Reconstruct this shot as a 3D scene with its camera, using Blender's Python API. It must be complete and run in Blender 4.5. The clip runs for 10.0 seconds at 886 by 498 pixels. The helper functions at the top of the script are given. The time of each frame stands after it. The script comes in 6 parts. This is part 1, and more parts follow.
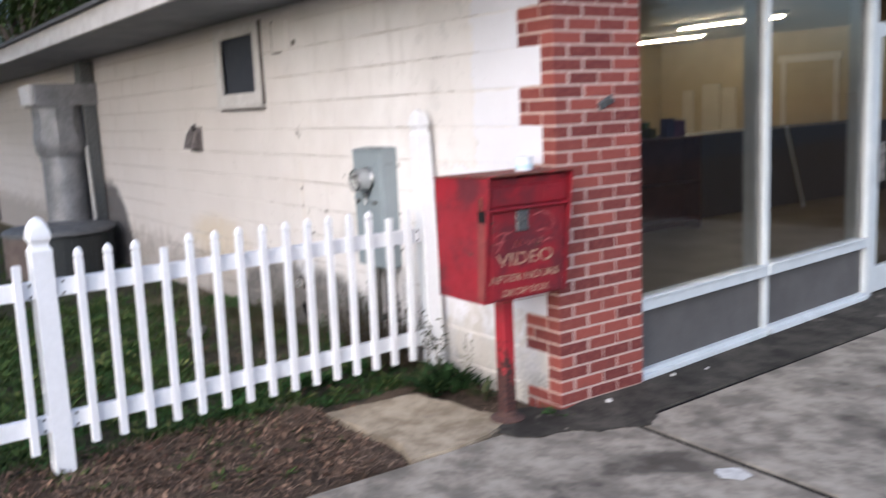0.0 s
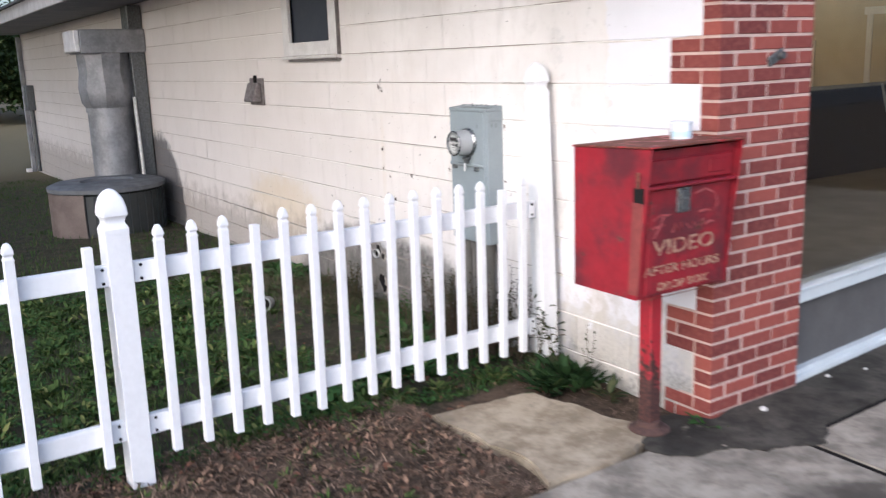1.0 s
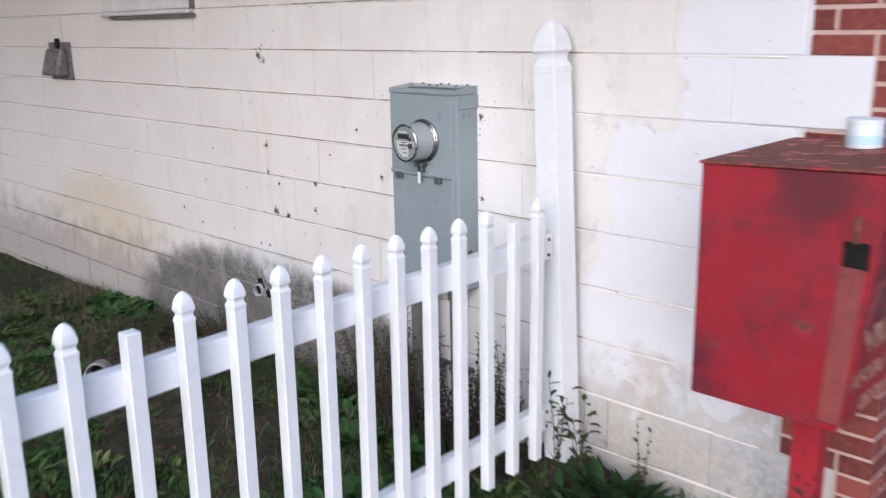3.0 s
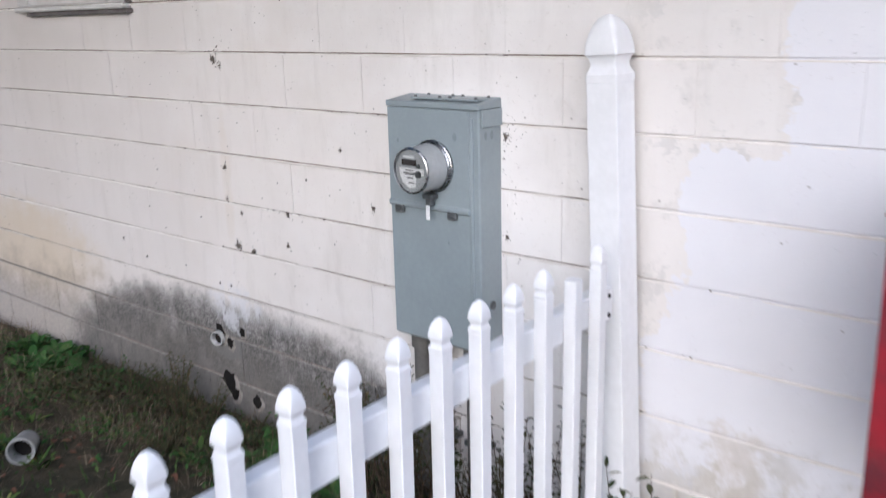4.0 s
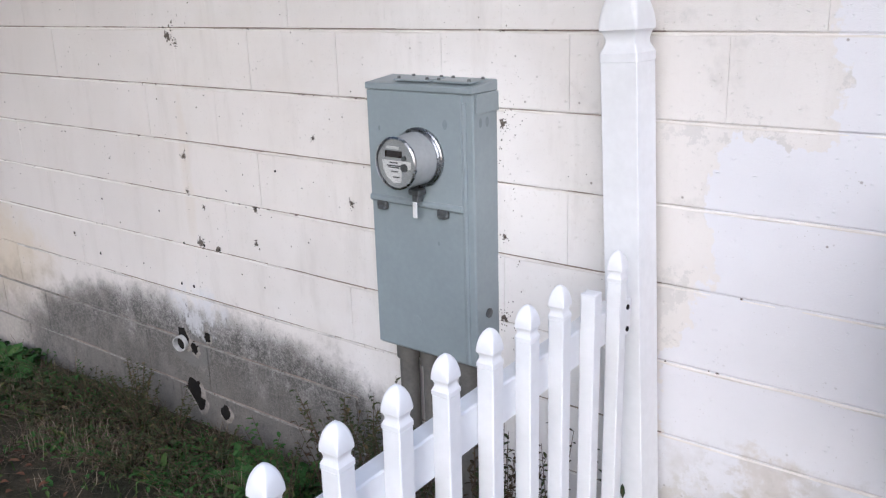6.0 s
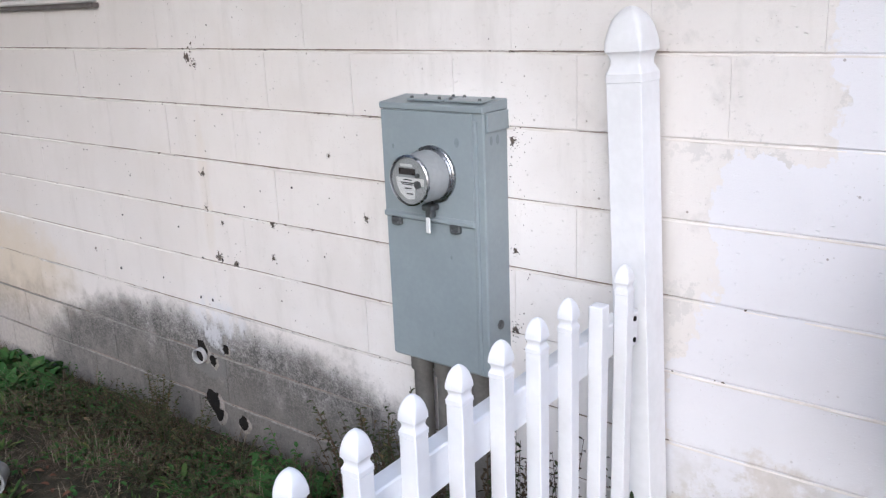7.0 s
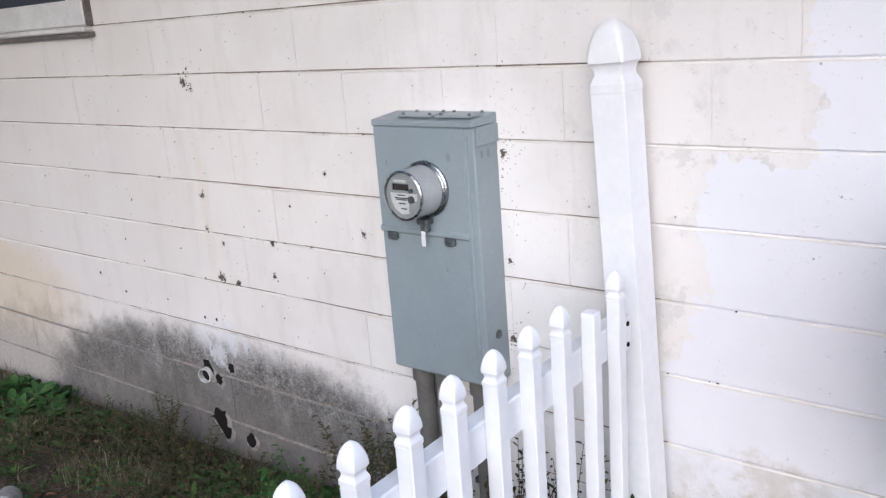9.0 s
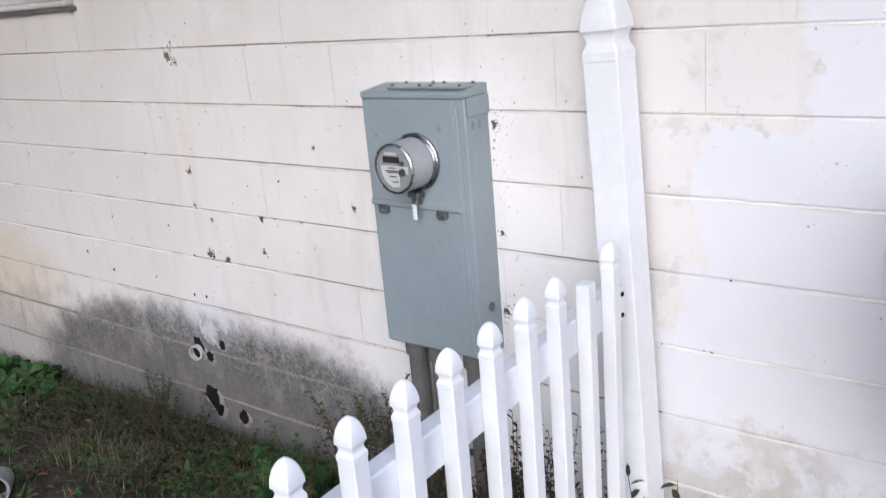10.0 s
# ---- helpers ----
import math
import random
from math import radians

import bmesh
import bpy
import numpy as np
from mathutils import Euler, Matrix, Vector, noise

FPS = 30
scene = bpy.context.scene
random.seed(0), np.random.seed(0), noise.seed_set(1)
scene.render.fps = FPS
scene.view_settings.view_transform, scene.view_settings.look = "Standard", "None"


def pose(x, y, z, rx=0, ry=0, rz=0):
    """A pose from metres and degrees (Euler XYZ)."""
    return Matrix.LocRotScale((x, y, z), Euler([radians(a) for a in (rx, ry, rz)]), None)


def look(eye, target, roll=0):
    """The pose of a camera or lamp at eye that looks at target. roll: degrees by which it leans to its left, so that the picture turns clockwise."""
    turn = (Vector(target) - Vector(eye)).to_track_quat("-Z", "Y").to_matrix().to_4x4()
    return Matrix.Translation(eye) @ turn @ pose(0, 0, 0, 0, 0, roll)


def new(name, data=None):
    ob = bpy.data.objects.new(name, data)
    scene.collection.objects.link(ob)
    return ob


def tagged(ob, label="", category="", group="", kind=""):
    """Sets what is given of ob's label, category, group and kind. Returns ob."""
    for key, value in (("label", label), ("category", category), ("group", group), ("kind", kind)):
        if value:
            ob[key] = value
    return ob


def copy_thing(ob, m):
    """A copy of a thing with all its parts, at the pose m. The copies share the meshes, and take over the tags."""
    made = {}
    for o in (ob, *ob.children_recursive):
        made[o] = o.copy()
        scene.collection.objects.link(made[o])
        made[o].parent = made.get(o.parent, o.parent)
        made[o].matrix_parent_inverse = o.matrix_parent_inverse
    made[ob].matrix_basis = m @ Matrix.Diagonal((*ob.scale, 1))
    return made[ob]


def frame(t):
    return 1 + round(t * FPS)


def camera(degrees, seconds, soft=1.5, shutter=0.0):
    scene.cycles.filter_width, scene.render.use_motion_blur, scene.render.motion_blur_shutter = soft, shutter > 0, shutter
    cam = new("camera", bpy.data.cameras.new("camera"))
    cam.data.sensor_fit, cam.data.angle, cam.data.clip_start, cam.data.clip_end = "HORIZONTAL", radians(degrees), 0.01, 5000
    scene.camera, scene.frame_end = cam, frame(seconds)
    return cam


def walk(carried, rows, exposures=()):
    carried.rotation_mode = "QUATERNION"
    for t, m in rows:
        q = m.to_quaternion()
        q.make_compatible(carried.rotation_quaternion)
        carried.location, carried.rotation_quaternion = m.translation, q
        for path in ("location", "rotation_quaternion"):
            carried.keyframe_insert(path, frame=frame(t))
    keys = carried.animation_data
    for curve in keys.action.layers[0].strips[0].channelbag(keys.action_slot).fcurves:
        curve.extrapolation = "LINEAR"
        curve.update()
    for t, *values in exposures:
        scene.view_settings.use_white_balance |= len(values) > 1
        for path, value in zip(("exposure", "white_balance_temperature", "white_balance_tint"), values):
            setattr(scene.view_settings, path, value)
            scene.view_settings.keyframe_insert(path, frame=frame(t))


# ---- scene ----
cam = camera(52.7, 10.0, soft=1.25, shutter=0.8)
PATH = [
    (0, (3.429, -3.094, 1.614), (1.804, -1.971, 1.301), -2.6),
    (0.5, (3.032, -3.04, 1.6), (1.379, -1.99, 1.194), -2.1),
    (1, (2.585, -3.074, 1.644), (0.938, -2.018, 1.228), -2.0),
    (1.5, (2.107, -2.985, 1.643), (0.503, -1.866, 1.225), -2.8),
    (2, (1.679, -2.899, 1.642), (0.143, -1.699, 1.195), -2.8),
    (2.2, (1.496, -2.84, 1.652), (0.017, -1.572, 1.197), -2.0),
    (3.3, (0.529, -2.448, 1.602), (-0.793, -1.037, 1.091), -1.2),
    (3.5, (0.377, -2.388, 1.613), (-0.911, -0.95, 1.089), -1.2),
    (4, (0.097, -2.198, 1.623), (-1.159, -0.728, 1.114), -1.5),
    (4.5, (-0.105, -2.012, 1.633), (-1.374, -0.539, 1.163), -1.5),
    (5, (-0.163, -1.978, 1.634), (-1.389, -0.477, 1.139), -1.9),
    (5.5, (-0.159, -1.983, 1.63), (-1.354, -0.477, 1.077), -1.8),
    (5.7, (-0.165, -1.978, 1.615), (-1.355, -0.475, 1.045), -1.7),
    (7, (-0.117, -2.039, 1.648), (-1.335, -0.548, 1.105), -2.3),
    (7.5, (-0.103, -2.061, 1.657), (-1.336, -0.582, 1.118), -2.4),
    (8, (-0.087, -2.072, 1.662), (-1.335, -0.601, 1.132), -2.9),
    (8.5, (-0.073, -2.071, 1.662), (-1.32, -0.597, 1.14), -3.8),
    (9, (-0.066, -2.052, 1.665), (-1.298, -0.564, 1.145), -4.5),
    (9.5, (-0.089, -2.042, 1.662), (-1.313, -0.552, 1.13), -4.7),
    (10, (-0.088, -2.044, 1.656), (-1.293, -0.554, 1.079), -5.1),
]
walk(cam, [(t, look(eye, target, roll)) for t, eye, target, roll in PATH], exposures=[(0.0, 0.70, 5520, 13.7), (1.0, 0.82, 5520, 13.7), (2.2, 0.58, 5480, 13.7), (3.3, 0.42, 5290, 13.4), (5.7, 0.36, 5290, 13.2), (7.0, 0.45, 5290, 12.8), (10.0, 0.47, 5290, 12.8)])

# ---- light ----
SUN_ELEV, SUN_ROT = radians(27), radians(154)
world = bpy.data.worlds.new("sky")
scene.world = world
world.use_nodes = True
wn = world.node_tree.nodes
sky = wn.new("ShaderNodeTexSky")
sky.sky_type, sky.sun_disc = "NISHITA", False
sky.sun_elevation, sky.sun_rotation = SUN_ELEV, SUN_ROT
sky.air_density, sky.dust_density, sky.ozone_density = 1.0, 3.0, 1.0
wn["Background"].inputs["Strength"].default_value = 0.14
world.node_tree.links.new(sky.outputs[0], wn["Background"].inputs["Color"])

sun = new("sun", bpy.data.lights.new("sun", "SUN"))
sun.data.energy, sun.data.angle, sun.data.color = 1.80, radians(110), (1.0, 0.965, 0.925)
sun.matrix_world = look((0, 0, 0), (-math.sin(SUN_ROT) * math.cos(SUN_ELEV), -math.cos(SUN_ROT) * math.cos(SUN_ELEV), -math.sin(SUN_ELEV)))


# ---- materials ----
class Graph:
    """A small wrapper to write node graphs briefly; every colour or value is a socket or a constant."""

    def __init__(self, name):
        self.m = bpy.data.materials.new(name)
        self.m.use_nodes = True
        self.t = self.m.node_tree
        self.b = self.t.nodes["Principled BSDF"]
        self.pos = self.t.nodes.new("ShaderNodeNewGeometry").outputs["Position"]

    def put(self, sock, v):
        if isinstance(v, bpy.types.NodeSocket):
            self.t.links.new(v, sock)
        elif isinstance(v, tuple) and len(v) == 3 and sock.type == "RGBA":
            sock.default_value = (*v, 1)
        else:
            sock.default_value = v

    def noise(self, scale, detail=4.0, rough=0.6, vec=None, stretch=None, warp=0.0):
        n = self.t.nodes.new("ShaderNodeTexNoise")
        n.inputs["Scale"].default_value, n.inputs["Detail"].default_value, n.inputs["Roughness"].default_value = scale, detail, rough
        n.inputs["Distortion"].default_value = warp
        v = vec or self.pos
        if stretch:
            s = self.t.nodes.new("ShaderNodeMapping")
            s.inputs["Scale"].default_value = stretch
            self.t.links.new(v, s.inputs["Vector"])
            v = s.outputs[0]
        self.t.links.new(v, n.inputs["Vector"])
        return n.outputs["Fac"]

    def cells(self, scale, vec=None):
        n = self.t.nodes.new("ShaderNodeTexVoronoi")
        n.inputs["Scale"].default_value = scale
        self.t.links.new(vec or self.pos, n.inputs["Vector"])
        return n.outputs["Distance"]

    def op(self, kind, a, b=0.0, c=0.0):
        n = self.t.nodes.new("ShaderNodeMath")
        n.operation = kind
        for s, v in zip(n.inputs, (a, b, c)):
            self.put(s, v)
        return n.outputs[0]

    def step(self, v, lo, hi, a=0.0, b=1.0):
        n = self.t.nodes.new("ShaderNodeMapRange")
        n.interpolation_type = "SMOOTHSTEP"
        for s, x in zip(n.inputs, (v, lo, hi, a, b)):
            self.put(s, x)
        return n.outputs[0]

    def mix(self, f, a, b):
        n = self.t.nodes.new("ShaderNodeMix")
        n.data_type = "RGBA"
        self.put(n.inputs[0], f)
        self.put(n.inputs[6], a)
        self.put(n.inputs[7], b)
        return n.outputs[2]

    def xyz(self):
        n = self.t.nodes.new("ShaderNodeSeparateXYZ")
        self.t.links.new(self.pos, n.inputs[0])
        return n.outputs

    def each(self):
        return self.t.nodes.new("ShaderNodeObjectInfo").outputs["Random"]

    def island(self):
        return self.t.nodes.new("ShaderNodeNewGeometry").outputs["Random Per Island"]

    def done(self, color, rough=0.7, metal=0.0, bump=None, depth=0.002, spec=0.5):
        self.put(self.b.inputs["Base Color"], color)
        self.put(self.b.inputs["Roughness"], rough)
        self.put(self.b.inputs["Metallic"], metal)
        self.b.inputs["Specular IOR Level"].default_value = spec
        if bump is not None:
            n = self.t.nodes.new("ShaderNodeBump")
            n.inputs["Distance"].default_value = depth
            self.put(n.inputs["Height"], bump)
            self.t.links.new(n.outputs[0], self.b.inputs["Normal"])
        return self.m


def plain(name, c1, c2, scale=6.0, rough=0.6, metal=0.0, fine=80.0, depth=0.001, spec=0.5):
    """Two shades, mottled at two scales, with a fine relief."""
    g = Graph(name)
    a, b = g.noise(scale), g.noise(fine, 3)
    f = g.op("MULTIPLY_ADD", b, 0.4, g.op("MULTIPLY", a, 0.8))
    col = g.mix(g.step(f, 0.4, 0.8), c1, c2)
    return g.done(col, g.step(a, 0.3, 0.7, rough - 0.06, rough + 0.08), metal, b, depth, spec)


def wall_paint(name, dirty):
    """Old white masonry paint: repainted patch, mould, rust-yellow run-off, peeling foot."""
    g = Graph(name)
    x, y, z = g.xyz()
    n1, n2, n3 = g.noise(1.6), g.noise(7.0, 5), g.noise(45.0, 5, 0.7)
    streak = g.noise(5.0, 5, 0.65, stretch=(1.6, 1.0, 0.35))
    c = g.mix(g.step(n1, 0.35, 0.68), (0.84, 0.81, 0.785), (0.75, 0.715, 0.685))
    c = g.mix(g.step(streak, 0.50, 0.72, 0.0, 0.38), c, (0.56, 0.53, 0.49))
    c = g.mix(g.step(n3, 0.56, 0.74, 0.0, 0.35), c, (0.55, 0.50, 0.45))
    w = g.op("SUBTRACT", n2, 0.5)
    w3 = g.op("SUBTRACT", n3, 0.5)
    # shade growing towards the far end is painted into the wall colour
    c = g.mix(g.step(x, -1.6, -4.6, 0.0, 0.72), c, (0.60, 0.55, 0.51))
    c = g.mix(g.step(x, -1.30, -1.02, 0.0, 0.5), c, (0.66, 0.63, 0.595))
    # newer paint by the corner
    xa = g.op("ADD", g.op("ADD", x, g.op("MULTIPLY", w, 0.26)), g.op("ADD", g.op("MULTIPLY", w3, 0.05), g.step(z, 1.02, 0.62, 0.0, 0.13)))
    za = g.op("ADD", g.op("ADD", z, g.op("MULTIPLY", w, 0.50)), g.op("MULTIPLY", w3, 0.05))
    patch = g.op("MAXIMUM", g.op("MULTIPLY", g.step(xa, -0.92, -0.912), g.step(za, 1.252, 1.244)), g.step(xa, -0.675, -0.665))
    scuff = g.op("MULTIPLY", g.step(x, -1.5, -1.0), g.step(n2, 0.55, 0.66, 0.0, 0.55))
    c = g.mix(scuff, c, (0.56, 0.54, 0.51))
    worn = g.op("MULTIPLY", g.step(x, -1.2, -0.95), g.step(g.op("ADD", g.noise(3.0, 8, 0.72), g.op("MULTIPLY", w3, 0.12)), 0.535, 0.565, 0.0, 0.7))
    c = g.mix(worn, c, (0.575, 0.56, 0.535))
    c = g.mix(patch, c, g.mix(g.step(n1, 0.3, 0.7), (0.755, 0.75, 0.775), (0.70, 0.695, 0.72)))

    def oval(cx, cz, rx, rz, wobble, soft):
        u = g.op("DIVIDE", g.op("SUBTRACT", x, cx), rx)
        v = g.op("DIVIDE", g.op("SUBTRACT", z, cz), rz)
        r = g.op("ADD", g.op("MULTIPLY", u, u), g.op("MULTIPLY", v, v))
        r = g.op("ADD", r, g.op("ADD", g.op("MULTIPLY", w, wobble), g.op("MULTIPLY", w3, wobble * 0.5)))
        return g.step(r, 1.0, 1.0 - soft)

    c = g.mix(g.op("MULTIPLY", oval(-4.85, 0.42, 0.95, 0.34, 1.2, 0.9), 0.45), c, (0.57, 0.45, 0.26))
    c = g.mix(g.op("MULTIPLY", oval(-2.6, 0.95, 0.9, 0.8, 1.5, 0.9), 0.12), c, (0.55, 0.45, 0.33))
    foot = g.op("MULTIPLY", g.step(g.op("ADD", z, g.op("MULTIPLY", w, 0.6)), 0.46, 0.12), g.step(x, -1.7, -2.2, 0.0, 0.80))
    foot = g.op("MULTIPLY", foot, g.step(x, -4.3, -3.4, 0.68, 1.0))
    c = g.mix(foot, c, g.mix(g.step(n3, 0.35, 0.65), (0.13, 0.11, 0.09), (0.28, 0.243, 0.195)))
    u = g.op("DIVIDE", g.op("SUBTRACT", x, -3.10), 1.55)
    u = g.op("MULTIPLY", u, g.op("MULTIPLY", u, g.op("ADD", g.op("MULTIPLY", u, u), 0.35)))
    v = g.op("DIVIDE", g.op("ADD", g.op("ADD", z, 0.02), g.step(x, -3.25, -4.5, 0.0, 0.10)), 0.50)
    r = g.op("ADD", g.op("ADD", u, g.op("MULTIPLY", v, v)), g.op("MULTIPLY", g.op("ADD", w, g.op("MULTIPLY", w3, 0.9)), 0.55))
    n4 = g.noise(130.0, 5, 0.8)
    grit = g.op("ADD", g.op("MULTIPLY", n4, 0.6), g.op("MULTIPLY", n3, 0.4))
    runs = g.noise(9.0, 6, 0.7, stretch=(1.2, 1.0, 0.7))
    mould = g.op("MULTIPLY", g.step(r, 1.08, 0.55), g.step(grit, 0.41, 0.55, 0.56, 1.0))
    mould = g.op("MULTIPLY", mould, g.step(runs, 0.34, 0.56, 0.80, 1.0))
    c = g.mix(mould, c, g.mix(g.step(g.op("ADD", g.op("MULTIPLY", grit, 0.6), g.op("ADD", g.op("MULTIPLY", n2, 0.35), g.op("MULTIPLY", v, -0.12))), 0.41, 0.60), g.mix(g.step(r, 0.75, 0.15), (0.066, 0.063, 0.060), (0.092, 0.087, 0.079)), g.mix(g.step(r, 0.75, 0.15), (0.175, 0.167, 0.156), (0.175, 0.164, 0.150))))
    pock = g.op("MULTIPLY", g.op("MULTIPLY", g.step(g.cells(60.0), 0.16, 0.06), g.step(r, 1.1, 0.7)), 0.7)
    c = g.mix(pock, c, (0.06, 0.056, 0.052))
    salt = g.op("MULTIPLY", g.step(g.noise(55.0, 6, 0.75), 0.60, 0.68), g.step(r, 1.0, 0.5, 0.0, 0.55))
    c = g.mix(salt, c, (0.40, 0.385, 0.365))
    wash = g.op("MULTIPLY", g.op("MULTIPLY", oval(-2.97, 0.43, 0.20, 0.13, 2.2, 0.6), g.step(runs, 0.40, 0.55)), 0.75)
    c = g.mix(wash, c, (0.66, 0.66, 0.68))
    blots = g.op("MULTIPLY", g.step(g.noise(38.0, 4, 0.6, stretch=(1.0, 1.0, 0.6)), 0.60, 0.66), g.step(r, 1.15, 0.6, 0.0, 0.72))
    c = g.mix(blots, c, (0.085, 0.08, 0.075))
    cement = g.op("MULTIPLY", oval(-3.04, 0.235, 0.13, 0.075, 1.8, 0.35), 0.7)
    c = g.mix(cement, c, (0.17, 0.165, 0.155))
    c = g.mix(g.op("MULTIPLY", oval(-0.75, 0.36, 0.10, 0.20, 3.4, 0.8), 0.55), c, (0.55, 0.485, 0.40))
    splash = g.op("MULTIPLY", g.step(x, -1.1, -0.9), g.step(g.op("ADD", z, g.op("MULTIPLY", w, 0.5)), 0.52, -0.02, 0.0, 0.9))
    c = g.mix(splash, c, g.mix(g.step(n3, 0.4, 0.62), (0.20, 0.187, 0.16), (0.40, 0.375, 0.33)))
    mott = g.op("MULTIPLY", g.op("MULTIPLY", g.step(x, -1.10, -0.98), g.step(g.op("ADD", z, g.op("MULTIPLY", w, 0.7)), 0.56, 0.30)), g.step(g.op("ADD", g.noise(5.5, 8, 0.72), g.op("MULTIPLY", w3, 0.1)), 0.50, 0.56, 0.0, 0.55))
    c = g.mix(mott, c, (0.50, 0.475, 0.43))
    # bare block where the paint has come off near the corner
    peel = g.op("MULTIPLY", g.op("MULTIPLY", g.step(x, -1.15, -1.0), g.step(g.op("ADD", z, g.op("MULTIPLY", w, 0.9)), 0.42, 0.38)), g.step(g.op("ADD", g.noise(3.4, 7, 0.62), g.op("MULTIPLY", n3, 0.12)), 0.50, 0.60))
    c = g.mix(g.op("MULTIPLY", peel, 0.62), c, g.mix(n3, (0.44, 0.41, 0.35), (0.58, 0.54, 0.47)))
    c = g.mix(g.op("MULTIPLY", oval(-2.945, 0.96, 0.04, 0.34, 1.6, 0.95), 0.16), c, (0.58, 0.47, 0.31))
    # dark oval on the wall behind the air unit
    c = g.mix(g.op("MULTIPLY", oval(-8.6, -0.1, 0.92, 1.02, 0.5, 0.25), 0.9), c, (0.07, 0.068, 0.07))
    specks = g.op("MULTIPLY", g.step(g.cells(26.0), 0.12, 0.05), g.step(n2, 0.50, 0.62, 0.0, 0.75))
    c = g.mix(specks, c, (0.20, 0.17, 0.14))
    c = g.mix(g.op("MULTIPLY", g.step(g.cells(75.0), 0.13, 0.06), g.step(n2, 0.46, 0.60, 0.0, 0.55)), c, (0.36, 0.32, 0.275))
    if dirty:
        c = g.mix(g.op("MULTIPLY", g.step(n2, 0.38, 0.6, 0.3, 0.85), g.step(x, -0.85, -1.25, 0.22, 1.0)), c, (0.24, 0.18, 0.14))
    return g.done(c, 0.72, 0.0, g.op("ADD", g.op("ADD", g.op("MULTIPLY", n3, 0.35), g.op("MULTIPLY", g.noise(210.0, 3, 0.7), 0.35)), g.op("MULTIPLY", g.step(g.noise(95.0, 2, 0.5, stretch=(0.6, 1.0, 1.5)), 0.66, 0.74), -0.6)), 0.0036, 0.5)


def painted_mortar():
    g = Graph("painted_mortar")
    x, y, z = g.xyz()
    n1, n2 = g.noise(6.0, 5, 0.7), g.noise(50.0, 5, 0.7)
    c = g.mix(g.step(n1, 0.35, 0.65), (0.85, 0.815, 0.775), (0.72, 0.68, 0.63))
    low = g.op("MULTIPLY", g.step(g.op("ADD", z, g.op("MULTIPLY", g.op("SUBTRACT", n1, 0.5), 0.5)), 0.56, 0.34), g.step(x, -1.7, -2.2))
    c = g.mix(g.op("MULTIPLY", low, g.step(n2, 0.40, 0.60, 1.0, 0.82)), c, (0.20, 0.19, 0.172))
    return g.done(c, 0.8, 0.0, n2, 0.002, 0.3)


def brick_clay():
    g = Graph("fired_red_brick")
    r = g.each()
    n = g.noise(35.0, 5, 0.7)
    c = g.mix(g.step(r, 0.0, 1.0), (0.135, 0.032, 0.029), (0.275, 0.070, 0.053))
    c = g.mix(g.step(n, 0.4, 0.75, 0.0, 0.5), c, (0.32, 0.11, 0.085))
    c = g.mix(g.op("MULTIPLY", g.step(g.noise(9.0, 4), 0.58, 0.72), 0.35), c, (0.12, 0.05, 0.045))
    return g.done(c, 0.82, 0.0, n, 0.002, 0.3)


def red_paint():
    g = Graph("weathered_red_enamel")
    n1, n2, n3 = g.noise(3.0, 5, 0.65), g.noise(12.0, 6, 0.7), g.noise(60.0, 4)
    streak = g.noise(3.2, 6, 0.62, stretch=(1.0, 1.0, 1.1))
    c = g.mix(g.step(n1, 0.35, 0.65), (0.29, 0.012, 0.022), (0.20, 0.011, 0.018))
    c = g.mix(g.step(streak, 0.43, 0.62, 0.0, 0.82), c, (0.075, 0.017, 0.023))
    c = g.mix(g.step(n2, 0.6, 0.72, 0.0, 0.45), c, (0.34, 0.10, 0.11))
    rust = g.step(g.op("ADD", n2, g.op("MULTIPLY", n3, 0.25)), 0.76, 0.80)
    c = g.mix(rust, c, (0.07, 0.03, 0.02))
    return g.done(c, g.step(n2, 0.3, 0.7, 0.32, 0.6), 0.0, g.op("ADD", n2, g.op("MULTIPLY", n3, 0.3)), 0.0015, 0.45)


def rust_over_red(name, share):
    """Red paint worn to brown rust; share is how much paint has gone."""
    g = Graph(name)
    n2, n3 = g.noise(16.0, 6, 0.7), g.noise(70.0, 4)
    x, y, z = g.xyz()
    rust = g.mix(g.step(n3, 0.35, 0.65), (0.10, 0.030, 0.020), (0.20, 0.065, 0.042))
    f = g.step(g.op("ADD", n2, share), 0.50, 0.56)
    c = g.mix(f, (0.33, 0.016, 0.024), rust)
    return g.done(c, g.mix(f, (0.45, 0.45, 0.45), (0.8, 0.8, 0.8)), 0.0, g.op("ADD", n2, n3), 0.002, 0.4)


def stand_paint():
    """Red paint on the stand, chipped all over and gone to rust at the foot."""
    g = Graph("chipped_red_stand_paint")
    x, y, z = g.xyz()
    n2, n3 = g.noise(22.0, 5, 0.65), g.noise(70.0, 4)
    rust = g.mix(g.step(n3, 0.35, 0.65), (0.030, 0.015, 0.014), (0.085, 0.034, 0.027))
    worn = g.op("MAXIMUM", g.step(n2, 0.63, 0.66), g.step(g.op("ADD", z, g.op("MULTIPLY", g.op("SUBTRACT", n2, 0.5), 0.9)), 0.34, 0.26))
    c = g.mix(worn, g.mix(g.step(n3, 0.3, 0.7), (0.38, 0.018, 0.03), (0.28, 0.02, 0.028)), rust)
    return g.done(c, g.step(worn, 0.0, 1.0, 0.4, 0.8), 0.0, g.op("SUBTRACT", n3, worn), 0.0015, 0.4)


